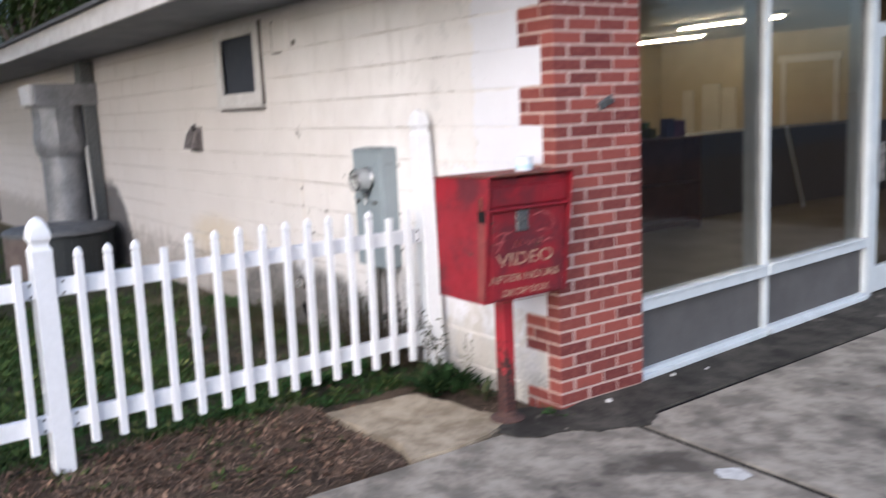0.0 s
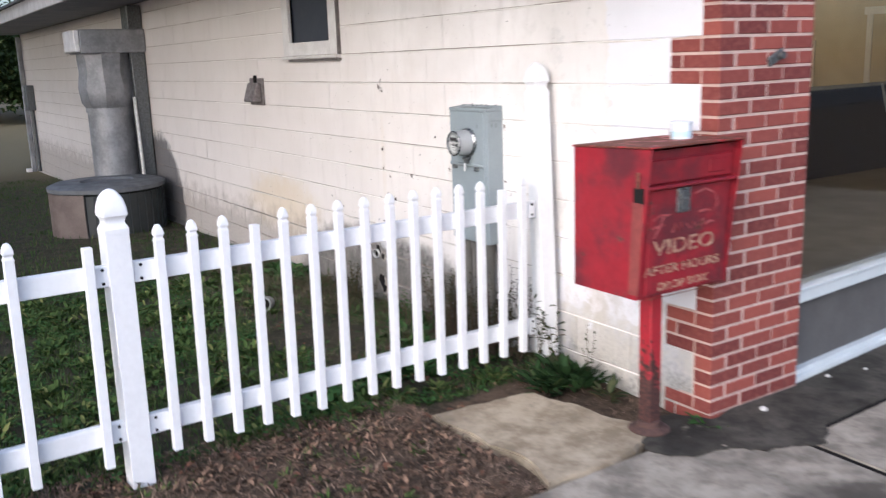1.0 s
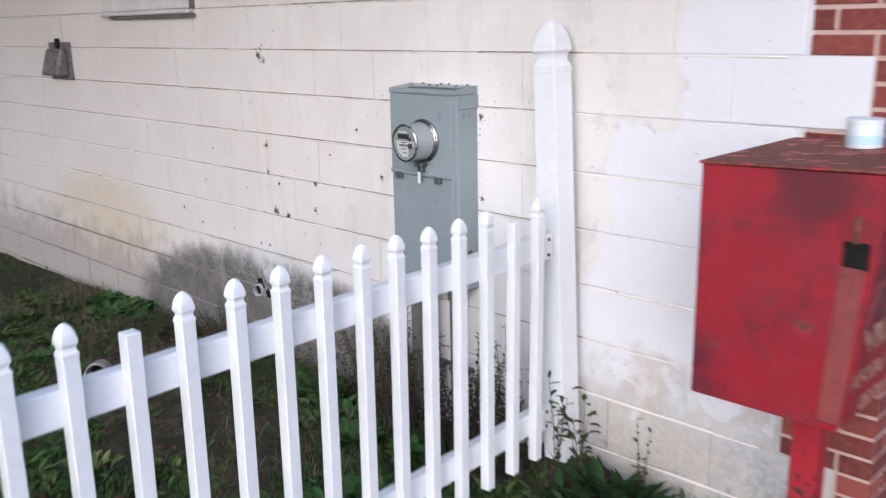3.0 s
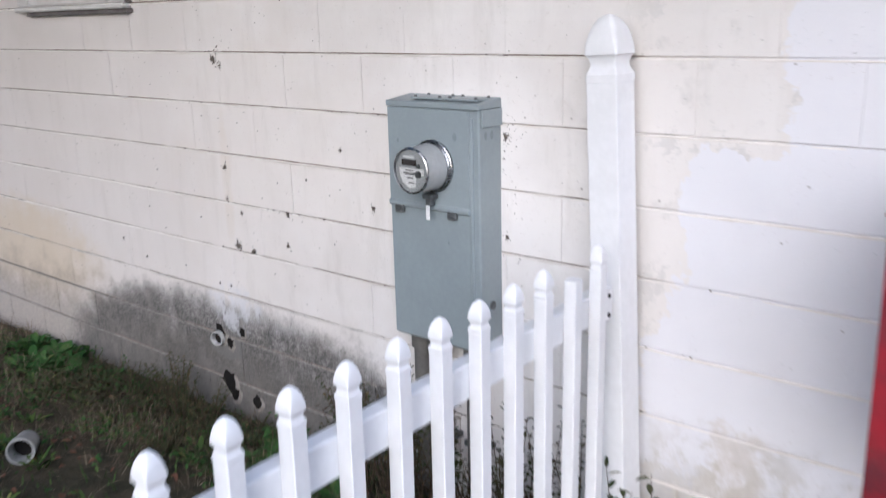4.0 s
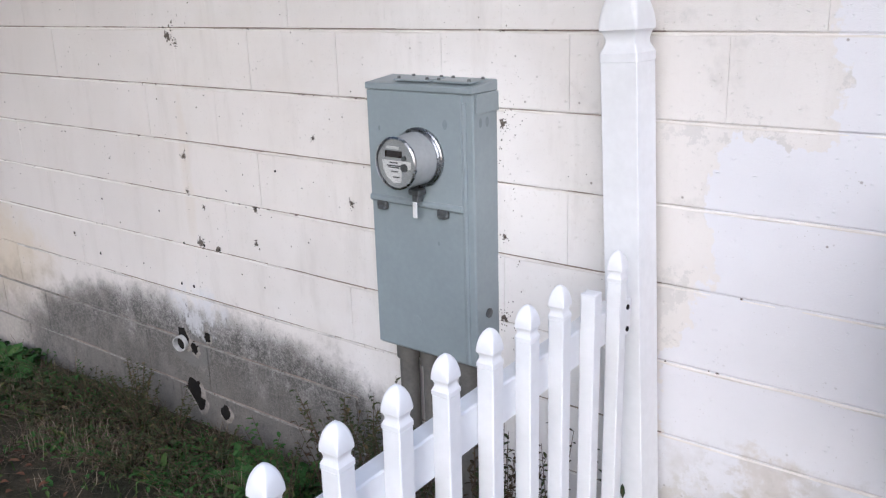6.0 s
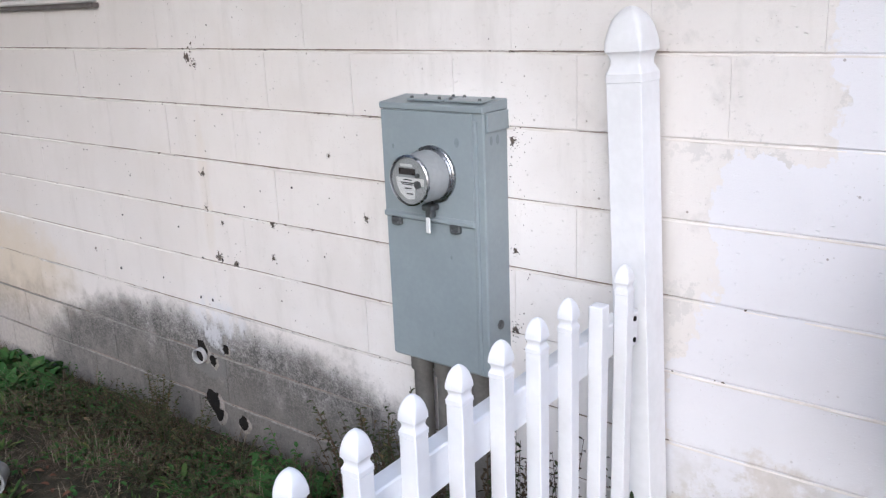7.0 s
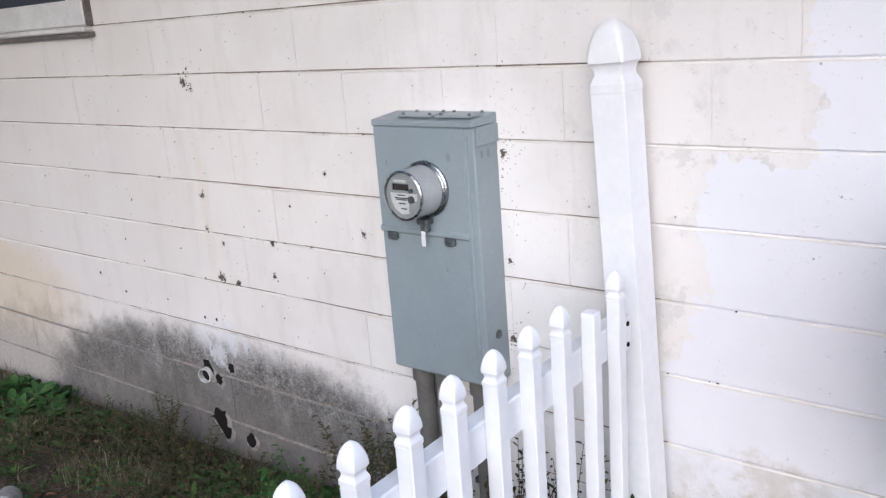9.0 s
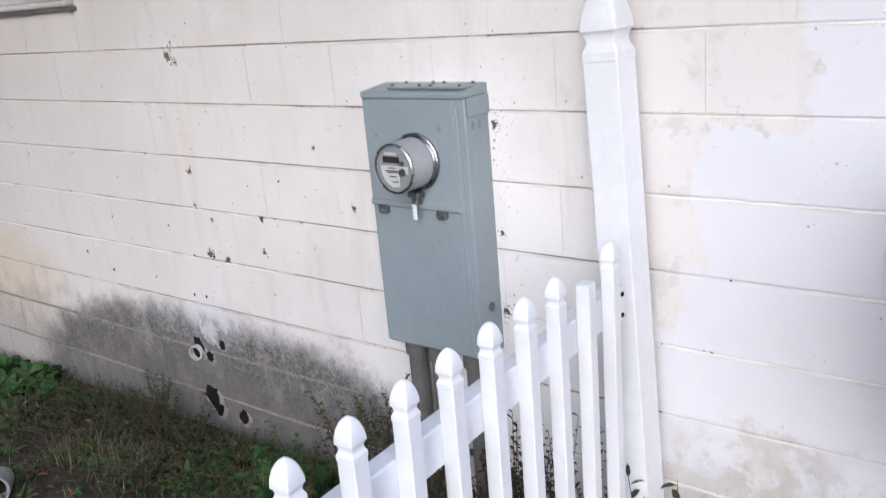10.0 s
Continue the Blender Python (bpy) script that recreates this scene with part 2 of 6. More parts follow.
def concrete(name, c1, c2, dark, much):
    g = Graph(name)
    n1, n2, n3 = g.noise(1.7, 8, 0.58), g.noise(4.5, 9, 0.68), g.noise(70.0, 4, 0.7)
    c = g.mix(g.step(n2, 0.36, 0.64), c1, c2)
    c = g.mix(g.step(g.op("ADD", n1, g.op("MULTIPLY", g.op("SUBTRACT", n2, 0.5), 0.5)), 0.62 - much, 0.78 - much, 0.0, 0.85), c, dark)
    c = g.mix(g.step(n3, 0.55, 0.75, 0.0, 0.35), c, (0.10, 0.095, 0.085))
    c = g.mix(g.op("MULTIPLY", g.step(g.noise(2.6, 5, 0.6), 0.62, 0.7), 0.35), c, (0.46, 0.40, 0.32))
    return g.done(c, 0.85, 0.0, g.op("ADD", n3, g.op("MULTIPLY", n2, 0.6)), 0.003, 0.12)


def soil():
    g = Graph("soil_and_thatch")
    x, y, z = g.xyz()
    n1, n2, n3 = g.noise(0.9, 5), g.noise(9.0, 6, 0.7), g.noise(80.0, 4, 0.7)
    green = g.mix(g.step(n2, 0.35, 0.7), (0.028, 0.029, 0.017), (0.072, 0.058, 0.039))
    brown = g.mix(g.step(n2, 0.35, 0.7), (0.045, 0.032, 0.022), (0.125, 0.088, 0.060))
    side = g.step(g.op("ADD", x, g.op("MULTIPLY", g.op("SUBTRACT", n2, 0.5), 0.5)), -1.05, -0.9)
    c = g.mix(side, green, brown)
    far = g.op("MULTIPLY", g.step(x, -13.0, -20.0), 0.8)
    c = g.mix(far, c, (0.22, 0.18, 0.10))
    return g.done(c, 0.95, 0.0, g.op("ADD", n3, n2), 0.012, 0.2)


def leafy(name, c1, c2, c3):
    g = Graph(name)
    r = g.island()
    c = g.mix(g.step(r, 0.0, 0.7), c1, c2)
    c = g.mix(g.step(r, 0.8, 0.95), c, c3)
    c = g.mix(g.op("MULTIPLY", g.noise(30.0), 0.3), c, c1)
    m = g.done(c, 0.75, 0.0, None, 0.0, 0.12)
    return m


def glass(name, tint=(0.93, 0.96, 0.95), rough=0.0, share=0.06):
    """Thin clear pane: mostly see-through, with the mirror image that glass gives."""
    m = bpy.data.materials.new(name)
    m.use_nodes = True
    t = m.node_tree
    t.nodes.remove(t.nodes["Principled BSDF"])
    clear, gloss, mixed, fres = (t.nodes.new(k) for k in ("ShaderNodeBsdfTransparent", "ShaderNodeBsdfGlossy", "ShaderNodeMixShader", "ShaderNodeFresnel"))
    clear.inputs[0].default_value = (*tint, 1)
    gloss.inputs["Roughness"].default_value = rough
    fres.inputs["IOR"].default_value = 1.5 + share
    t.links.new(fres.outputs[0], mixed.inputs[0])
    t.links.new(clear.outputs[0], mixed.inputs[1])
    t.links.new(gloss.outputs[0], mixed.inputs[2])
    t.links.new(mixed.outputs[0], t.nodes["Material Output"].inputs[0])
    return m


def glow(name, color, strength):
    g = Graph(name)
    g.b.inputs["Emission Color"].default_value = (*color, 1)
    g.b.inputs["Emission Strength"].default_value = strength
    return g.done(color, 0.5)


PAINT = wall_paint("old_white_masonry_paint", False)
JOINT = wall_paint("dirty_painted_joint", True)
BRICK = brick_clay()
GRIME = plain("joint_grime", (0.32, 0.262, 0.215), (0.19, 0.15, 0.118), 12, 0.95)
MORTAR = plain("pale_mortar", (0.58, 0.43, 0.37), (0.47, 0.35, 0.30), 20, 0.9, 0, 120, 0.002, 0.2)
VINYL = plain("white_vinyl", (0.82, 0.82, 0.83), (0.76, 0.76, 0.765), 5, 0.38, 0, 40, 0.0002)
GREY_STEEL = plain("grey_enamelled_steel", (0.282, 0.324, 0.338), (0.248, 0.286, 0.300), 4, 0.42, 0.0, 60, 0.0003)
DARK_STEEL = plain("dull_zinc_clip", (0.16, 0.17, 0.17), (0.10, 0.10, 0.10), 40, 0.5, 0.6)
CHROME = plain("bright_steel_ring", (0.42, 0.43, 0.44), (0.30, 0.30, 0.31), 30, 0.26, 1.0)
GALV = plain("dull_galvanised_steel", (0.30, 0.30, 0.31), (0.20, 0.20, 0.21), 5, 0.55, 0.5, 30, 0.001)
ALU = plain("painted_aluminium", (0.62, 0.66, 0.67), (0.54, 0.58, 0.59), 5, 0.4, 0.0)
PANEL = plain("grey_bulkhead_panel", (0.108, 0.102, 0.098), (0.085, 0.080, 0.077), 3, 0.75, 0, 60, 0.0004)
RED = red_paint()
RUSTY = rust_over_red("rusted_red_paint", 0.16)
RUSTED = plain("brown_rust", (0.085, 0.042, 0.032), (0.05, 0.028, 0.024), 25, 0.9, 0, 70, 0.003)
RUSTED_ROOF = rust_over_red("rusted_roof_paint", 0.10)
TRIM = plain("grey_white_trim_paint", (0.66, 0.64, 0.62), (0.54, 0.52, 0.50), 7, 0.6)
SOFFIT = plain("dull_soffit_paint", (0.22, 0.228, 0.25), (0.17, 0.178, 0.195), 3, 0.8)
DARK = plain("dark_cavity", (0.012, 0.011, 0.011), (0.020, 0.018, 0.017), 30, 0.95, 0, 80, 0.001, 0.08)
BEAD = painted_mortar()
LID = plain("dull_grey_lid", (0.12, 0.125, 0.13), (0.08, 0.083, 0.088), 7, 0.6)
LIT_LIP = plain("broken_block_lit_lip", (0.36, 0.33, 0.29), (0.20, 0.18, 0.155), 45, 0.95, 0, 150, 0.003)
MUD = plain("dried_mud_dab", (0.15, 0.125, 0.10), (0.07, 0.058, 0.05), 60, 0.95, 0, 150, 0.003)
PVC = plain("weathered_white_pvc", (0.62, 0.61, 0.58), (0.45, 0.44, 0.42), 20, 0.5)
SLAB = concrete("weathered_concrete", (0.170, 0.150, 0.123), (0.375, 0.332, 0.272), (0.056, 0.049, 0.040), 0.105)
PAD = concrete("sandy_concrete", (0.22, 0.176, 0.12), (0.42, 0.35, 0.255), (0.075, 0.062, 0.05), 0.11)
APRON = concrete("damp_stained_concrete", (0.037, 0.034, 0.029), (0.094, 0.085, 0.070), (0.018, 0.016, 0.014), 0.12)
SOIL = soil()
GRASS = leafy("grass_blades", (0.032, 0.061, 0.017), (0.059, 0.098, 0.027), (0.104, 0.104, 0.043))
STRAW = leafy("dead_straw", (0.058, 0.040, 0.029), (0.215, 0.150, 0.107), (0.43, 0.30, 0.21))
HAY = leafy("dull_dry_grass", (0.050, 0.039, 0.027), (0.165, 0.127, 0.088), (0.33, 0.27, 0.18))
LEAF = leafy("weed_leaves", (0.030, 0.078, 0.020), (0.060, 0.130, 0.037), (0.122, 0.146, 0.049))
DARK_LEAF = leafy("dark_weed_leaves", (0.034, 0.049, 0.022), (0.073, 0.079, 0.037), (0.146, 0.110, 0.055))
DRY_LEAF = leafy("brown_weed_leaves", (0.030, 0.026, 0.018), (0.075, 0.055, 0.036), (0.12, 0.10, 0.05))
TUFT = leafy("tuft_leaves", (0.026, 0.050, 0.014), (0.074, 0.113, 0.030), (0.18, 0.185, 0.062))
BUSH_LEAF = leafy("dark_long_leaves", (0.016, 0.036, 0.012), (0.032, 0.066, 0.022), (0.06, 0.085, 0.03))
STEM = plain("brown_stem", (0.09, 0.06, 0.035), (0.06, 0.04, 0.025), 30, 0.9)
TREE_LEAF = leafy("tree_leaves", (0.030, 0.055, 0.020), (0.06, 0.09, 0.03), (0.11, 0.13, 0.045))
BARK = plain("bark", (0.10, 0.08, 0.06), (0.05, 0.04, 0.032), 12, 0.95, 0, 60, 0.01)
LETTER = plain("chipped_cream_lettering", (0.43, 0.31, 0.21), (0.22, 0.04, 0.035), 42, 0.6, 0, 120)
PALE = plain("faded_pink_lettering", (0.37, 0.10, 0.10), (0.27, 0.035, 0.038), 25, 0.6)
STAND = stand_paint()
CLEAR = glass("shop_window_glass", share=0.35)
DOME = glass("meter_dome_glass", (0.95, 0.96, 0.96), 0.02, 0.0)
g = bpy.data.materials.new("pane_inner_side")
g.use_nodes = True
g.node_tree.nodes.remove(g.node_tree.nodes["Principled BSDF"])
g.node_tree.links.new(g.node_tree.nodes.new("ShaderNodeBsdfTransparent").outputs[0], g.node_tree.nodes["Material Output"].inputs[0])
INNER = g


# ---- building blocks ----
def mesh_of(bm, material):
    me = bpy.data.meshes.new("mesh")
    bm.to_mesh(me)
    bm.free()
    me.materials.append(material)
    return me


def smooth(ob, angle=28):
    for p in ob.data.polygons:
        p.use_smooth = True
    ob.data.set_sharp_from_angle(angle=radians(angle))
    return ob


def part(name, bm, material, parent, label=""):
    """One mesh object under a thing or a part, in the parent's own axes."""
    bmesh.ops.recalc_face_normals(bm, faces=bm.faces)
    ob = smooth(new(name, mesh_of(bm, material)))
    ob.parent = parent
    if label:
        ob["label"] = label
    return ob


def thing(name, label, category, m=None, group="", kind=""):
    ob = new(name)
    ob.empty_display_size = 0.05
    ob.matrix_world = m if m is not None else Matrix()
    return tagged(ob, label, category, group, kind)


def solid(name, bm, material, label, category, m=None, group="", kind=""):
    ob = smooth(new(name, mesh_of(bm, material)))
    if m is not None:
        ob.matrix_world = m
    return tagged(ob, label, category, group, kind)


def box(bm, x0, x1, y0, y1, z0, z1, bevel=0.0):
    """A box with chamfered edges; the chamfers keep its broad faces flat."""
    r = bmesh.ops.create_cube(bm, size=1.0)
    vs = r["verts"]
    for v in vs:
        v.co = Vector(((x0 + x1) / 2 + v.co.x * (x1 - x0), (y0 + y1) / 2 + v.co.y * (y1 - y0), (z0 + z1) / 2 + v.co.z * (z1 - z0)))
    if bevel:
        es = list({e for v in vs for e in v.link_edges})
        bmesh.ops.bevel(bm, geom=es, offset=bevel, segments=1, affect="EDGES", profile=0.5)
    return bm


def rod(bm, a, b, r0, r1=None, seg=16, caps=True):
    a, b = Vector(a), Vector(b)
    q = (b - a).to_track_quat("Z", "Y").to_matrix().to_4x4()
    m = Matrix.Translation((a + b) / 2) @ q
    bmesh.ops.create_cone(bm, cap_ends=caps, segments=seg, radius1=r0, radius2=r0 if r1 is None else r1, depth=(b - a).length, matrix=m)
    return bm


def turned(bm, rings, seg=24, m=None, close=True):
    """A lathe: rings of (radius, height)."""
    m = m or Matrix()
    loops = []
    for r, h in rings:
        loop = []
        for i in range(seg):
            a = 2 * math.pi * (i + 0.5) / seg
            c, s = math.cos(a), math.sin(a)
            loop.append(bm.verts.new(m @ Vector((r * c, r * s, h))))
        loops.append(loop)
    for p, q in zip(loops, loops[1:]):
        for i in range(seg):
            j = (i + 1) % seg
            bm.faces.new((p[i], p[j], q[j], q[i]))
    if close:
        bm.faces.new(list(reversed(loops[0])))
        bm.faces.new(loops[-1])
    return bm


def bar(x0, x1, y0, y1, z0, z1, bevel=0.0):
    return box(bmesh.new(), x0, x1, y0, y1, z0, z1, bevel)


def pane(name, bm, parent, axis, material=None):
    """A sheet of glass with thickness: the mirror coat on its outer face alone."""
    bm.normal_update()
    ob = part(name, bm, material or CLEAR, parent)
    ob.data.materials.append(INNER)
    for p in ob.data.polygons:
        p.material_index = 0 if p.normal.dot(Vector(axis)) > 0.9 else 1
    ob.visible_shadow = False
    return ob


def ground_z(x, y):
    """The lie of the land: level by the shop, falling gently along the side wall."""
    z = -0.045 - 0.021 * max(0.0, -x - 1.0)
    z = max(z, -0.42)
    # soil banked against the wall round the tall post
    z += 0.09 * math.exp(-((x + 1.06) / 0.20) ** 2 - ((y + 0.06) / 0.20) ** 2)
    mulch = min(1.0, max(0.0, (0.12 - x) / 0.08)) * min(1.0, max(0.0, (x + 1.3) / 0.3)) * min(1.0, max(0.0, (-0.98 - y) / 0.08))
    z += 0.045 * mulch
    if x < 0.1:
        z += 0.016 * mulch * noise.noise(Vector((x * 16, y * 16, 8)))
        z += 0.014 * noise.noise(Vector((x * 2.3, y * 2.3, 0))) + 0.008 * noise.noise(Vector((x * 9, y * 9, 3)))
    return z


# ---- ground ----
def spread(lo, hi, step, far):
    out, v, s = [], lo, step
    while v > -far:
        s *= 1.35
        v -= s
        out.append(v)
    out.reverse()
    n = round((hi - lo) / step)
    out += [lo + i * step for i in range(n + 1)]
    v, s = hi, step
    while v < far:
        s *= 1.35
        v += s
        out.append(v)
    return out


gx, gy = spread(-7.0, 0.6, 0.06, 400), spread(-4.6, 0.0, 0.06, 400)
verts = [(x, y, ground_z(x, y)) for y in gy for x in gx]
w = len(gx)
faces = [(j * w + i, j * w + i + 1, (j + 1) * w + i + 1, (j + 1) * w + i) for j in range(len(gy) - 1) for i in range(w - 1)]
me = bpy.data.meshes.new("ground")
me.from_pydata(verts, [], faces)
me.materials.append(SOIL)
for p in me.polygons:
    p.use_smooth = True
tagged(new("ground", me), "dark soil with thin grass and dead thatch", "ground", kind="structure")


def slab_mesh(outline, top, thick, edge=0.008):
    """A cast slab from its corners, with a softened upper edge."""
    bm = bmesh.new()
    f = bm.faces.new([bm.verts.new((x, y, top)) for x, y in outline])
    if f.normal.z < 0:
        f.normal_flip()
    up = bmesh.ops.extrude_face_region(bm, geom=[f])
    low = [v for v in up["geom"] if isinstance(v, bmesh.types.BMVert)]
    for v in low:
        v.co.z = top - thick
    bmesh.ops.recalc_face_normals(bm, faces=bm.faces)
    es = [e for e in bm.edges if all(abs(v.co.z - top) < 1e-6 for v in e.verts)]
    bmesh.ops.bevel(bm, geom=es, offset=edge, segments=2, affect="EDGES")
    return bm


def ragged_line(outline, amount, step, seed):
    """The same outline with a crumbled, wandering edge."""
    out = []
    for (ax, ay), (bx, by) in zip(outline, outline[1:] + outline[:1]):
        n = max(1, round(math.hypot(bx - ax, by - ay) / step))
        for i in range(n):
            k = i / n
            x, y = ax + (bx - ax) * k, ay + (by - ay) * k
            out.append((x + amount * noise.noise(Vector((x * 4, y * 4, seed))) + 0.25 * amount * noise.noise(Vector((x * 25, y * 25, seed))), y + amount * noise.noise(Vector((x * 4, y * 4, seed + 7))) + 0.25 * amount * noise.noise(Vector((x * 25, y * 25, seed + 7)))))
    return out


pavement = thing("pavement", "stained grey concrete paving slabs before the shop", "pavement", kind="structure")
part("slab", slab_mesh([(0.10, -1.02), (0.08, -0.42), (0.372, -0.06), (0.375, 0.095), (2.9, 0.02), (2.9, -1.5), (0.1, -1.58)], 0.0, 0.1), SLAB, pavement)
part("slab", slab_mesh([(0.395, 0.122), (2.9, 0.047), (2.9, 3.0), (0.262, 2.9)], 0.0, 0.1), SLAB, pavement)
part("slab", slab_mesh([(0.262, 2.912), (2.9, 3.012), (2.9, 7.0), (0.1, 7.0)], 0.0, 0.1), SLAB, pavement)
part("slab", slab_mesh([(0.1, -1.592), (2.9, -1.512), (2.9, -4.2), (0.1, -4.2)], 0.0, 0.1), SLAB, pavement)
part("slab", slab_mesh([(0.1, -4.212), (2.9, -4.212), (2.9, -8), (0.1, -8)], 0.0, 0.1), SLAB, pavement)
part("slab", slab_mesh([(2.912, -8), (2.912, 7), (9, 7), (9, -8)], -0.004, 0.1), SLAB, pavement)
part("apron", slab_mesh([(0.372, 0.100), (0.25, 2.9), (0.08, 7.0), (-0.9, 7.0), (-0.35, 3.4), (-0.12, 0.55), (0.02, 0.02), (-0.02, -0.30), (0.07, -0.42), (0.362, -0.055)], 0.003, 0.1), APRON, pavement, "dark damp-stained concrete strip")
part("stain", slab_mesh(ragged_line([(0.46, 0.16), (0.40, -0.06), (0.26, -0.26), (0.12, -0.46), (-0.06, -0.47), (-0.14, -0.38), (-0.10, -0.20), (0.03, -0.02), (0.05, 0.55), (0.20, 0.75)], 0.09, 0.025, 3), 0.0050, 0.0015, 0.0004), APRON, pavement, "dark damp grime on the concrete")
part("pad", slab_mesh(ragged_line([(-0.80, -1.01), (-0.74, -0.44), (-0.40, -0.37), (-0.03, -0.33), (0.06, -0.53), (0.085, -0.99), (-0.25, -0.96)], 0.05, 0.03, 1), 0.006, 0.08), PAD, pavement, "pale sandy concrete pad")
part("joint_strip", slab_mesh([(0.373, 0.093), (2.9, 0.018), (2.9, 0.049), (0.394, 0.124)], -0.002, 0.05), DARK, pavement, "dirt-filled slab joint")
part("joint_strip", slab_mesh([(0.370, 0.100), (0.397, 0.122), (0.264, 2.9), (0.248, 2.9)], -0.002, 0.05), DARK, pavement, "dirt-filled slab joint")
part("joint_strip", slab_mesh([(0.09, -1.579), (2.9, -1.499), (2.9, -1.513), (0.09, -1.593)], -0.003, 0.05), DARK, pavement, "dirt-filled slab joint")
asphalt = concrete("worn_asphalt", (0.05, 0.05, 0.052), (0.075, 0.075, 0.075), (0.03, 0.03, 0.03), 0.05)
solid("road", slab_mesh([(9.02, -60), (9.02, 60), (40, 60), (40, -60)], -0.02, 0.1), asphalt, "worn dark asphalt street past the pavement", "road", kind="structure")
bm = bmesh.new()
turned(bm, [(0.06, 0.0), (0.062, 0.002), (0.03, 0.003)], 18)
for v in bm.verts:
    k = 1 + 0.35 * noise.noise(v.co * 30)
    v.co.x, v.co.y = v.co.x * k * 1.25, v.co.y * k
solid("paint_splash", bm, PVC, "dried splash of white paint on concrete", "paint splash", pose(1.12, -0.03, 0.001, 0, 0, 20))

# ---- the building's walls ----
C = 0.2032
BASE = 1.5004 - 10 * C
TOP = 2.44
WIN = (-4.45, -3.59, 1.5004 + C, 2.335)

wall = thing("wall_side", "white-painted concrete block wall, stained and peeling", "wall", kind="structure")
bm = bmesh.new()
box(bm, -18.2, WIN[0], 0.006, 0.19, BASE - 0.2, TOP)
box(bm, WIN[1], -0.09, 0.006, 0.19, BASE - 0.2, TOP)
box(bm, WIN[0], WIN[1], 0.006, 0.19, BASE - 0.2, WIN[2])
box(bm, WIN[0], WIN[1], 0.006, 0.19, WIN[3], TOP)
part("backing", bm, JOINT, wall)

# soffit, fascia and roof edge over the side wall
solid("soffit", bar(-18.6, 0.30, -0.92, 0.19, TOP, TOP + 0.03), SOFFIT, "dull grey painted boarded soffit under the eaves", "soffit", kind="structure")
solid("fascia", bar(-18.62, 0.32, -0.95, -0.92, TOP - 0.015, TOP + 0.17, 0.004), TRIM, "weathered off-white fascia board along the eaves", "fascia", kind="structure")
bm = bmesh.new()
vs = [bm.verts.new(p) for p in ((-18.7, -1.0, TOP + 0.17), (0.4, -1.0, TOP + 0.17), (0.4, 11.4, TOP + 1.2), (-18.7, 11.4, TOP + 1.2), (-18.7, -1.0, TOP + 0.205), (0.4, -1.0, TOP + 0.205), (0.4, 11.4, TOP + 1.235), (-18.7, 11.4, TOP + 1.235))]
for f in ((3, 2, 1, 0), (4, 5, 6, 7), (0, 1, 5, 4), (1, 2, 6, 5), (2, 3, 7, 6), (3, 0, 4, 7)):
    bm.faces.new([vs[i] for i in f])
SHINGLE = plain("grey_roof_felt", (0.12, 0.12, 0.125), (0.08, 0.08, 0.08), 8, 0.9, 0, 60, 0.004)
solid("roof", bm, SHINGLE, "low-pitched grey felt roof", "roof", kind="structure")
CREAM = plain("cream_plaster", (0.55, 0.46, 0.31), (0.48, 0.40, 0.27), 4, 0.8)
solid("wall_rear", bar(-18.2, -18.0, 0.19, 11.2, BASE - 0.2, TOP + 0.9), PAINT, "white-painted concrete block end wall", "wall", kind="structure")
solid("wall_north", bar(-18.0, -0.9, 11.0, 11.2, BASE - 0.2, TOP + 0.9), CREAM, "cream plastered inner wall", "wall", kind="structure")

# ---- brick pier at the corner ----
H = C / 3
J = 0.0130
pier = thing("brick_pier", "red brick corner pier toothed into the white wall", "pier", kind="structure")
bm = bmesh.new()
box(bm, -0.19, -0.005, 0.005, 0.629, 0.0, TOP + 0.2)
for k in range(6):
    z0 = 1.5004 + C * 2 * (k - 3)
    box(bm, -0.272, -0.19, 0.005, 0.18, z0 + 0.004, z0 + C - 0.004)
part("mortar_core", bm, MORTAR, pier)
brick_cache = {}


def block_mesh(w, h, d, material, bevel, cache, side=None):
    """A shallow-bevelled piece: front at y = 0, depth d, foot at z = 0, from x = 0 to w."""
    key = (round(w, 4), round(h, 4), round(d, 4))
    if key not in cache:
        b, s = bevel, bevel if side is None else side
        bm = bmesh.new()
        ring = lambda k, y: [bm.verts.new(p) for p in ((s * k, y, b * k), (w - s * k, y, b * k), (w - s * k, y, h - b * k), (s * k, y, h - b * k))]
        a, c, e = ring(1, 0.0), ring(0, b), ring(0, d)
        bm.faces.new(a)
        for p, q in ((a, c), (c, e)):
            for i in range(4):
                j = (i + 1) % 4
                bm.faces.new((p[j], p[i], q[i], q[j]))
        bm.faces.new(list(reversed(e)))
        bmesh.ops.recalc_face_normals(bm, faces=bm.faces)
        cache[key] = mesh_of(bm, material)
    return cache[key]


def piece(name, me, parent, m):
    ob = new(name, me)
    ob.parent = parent
    ob.matrix_local = m
    return ob


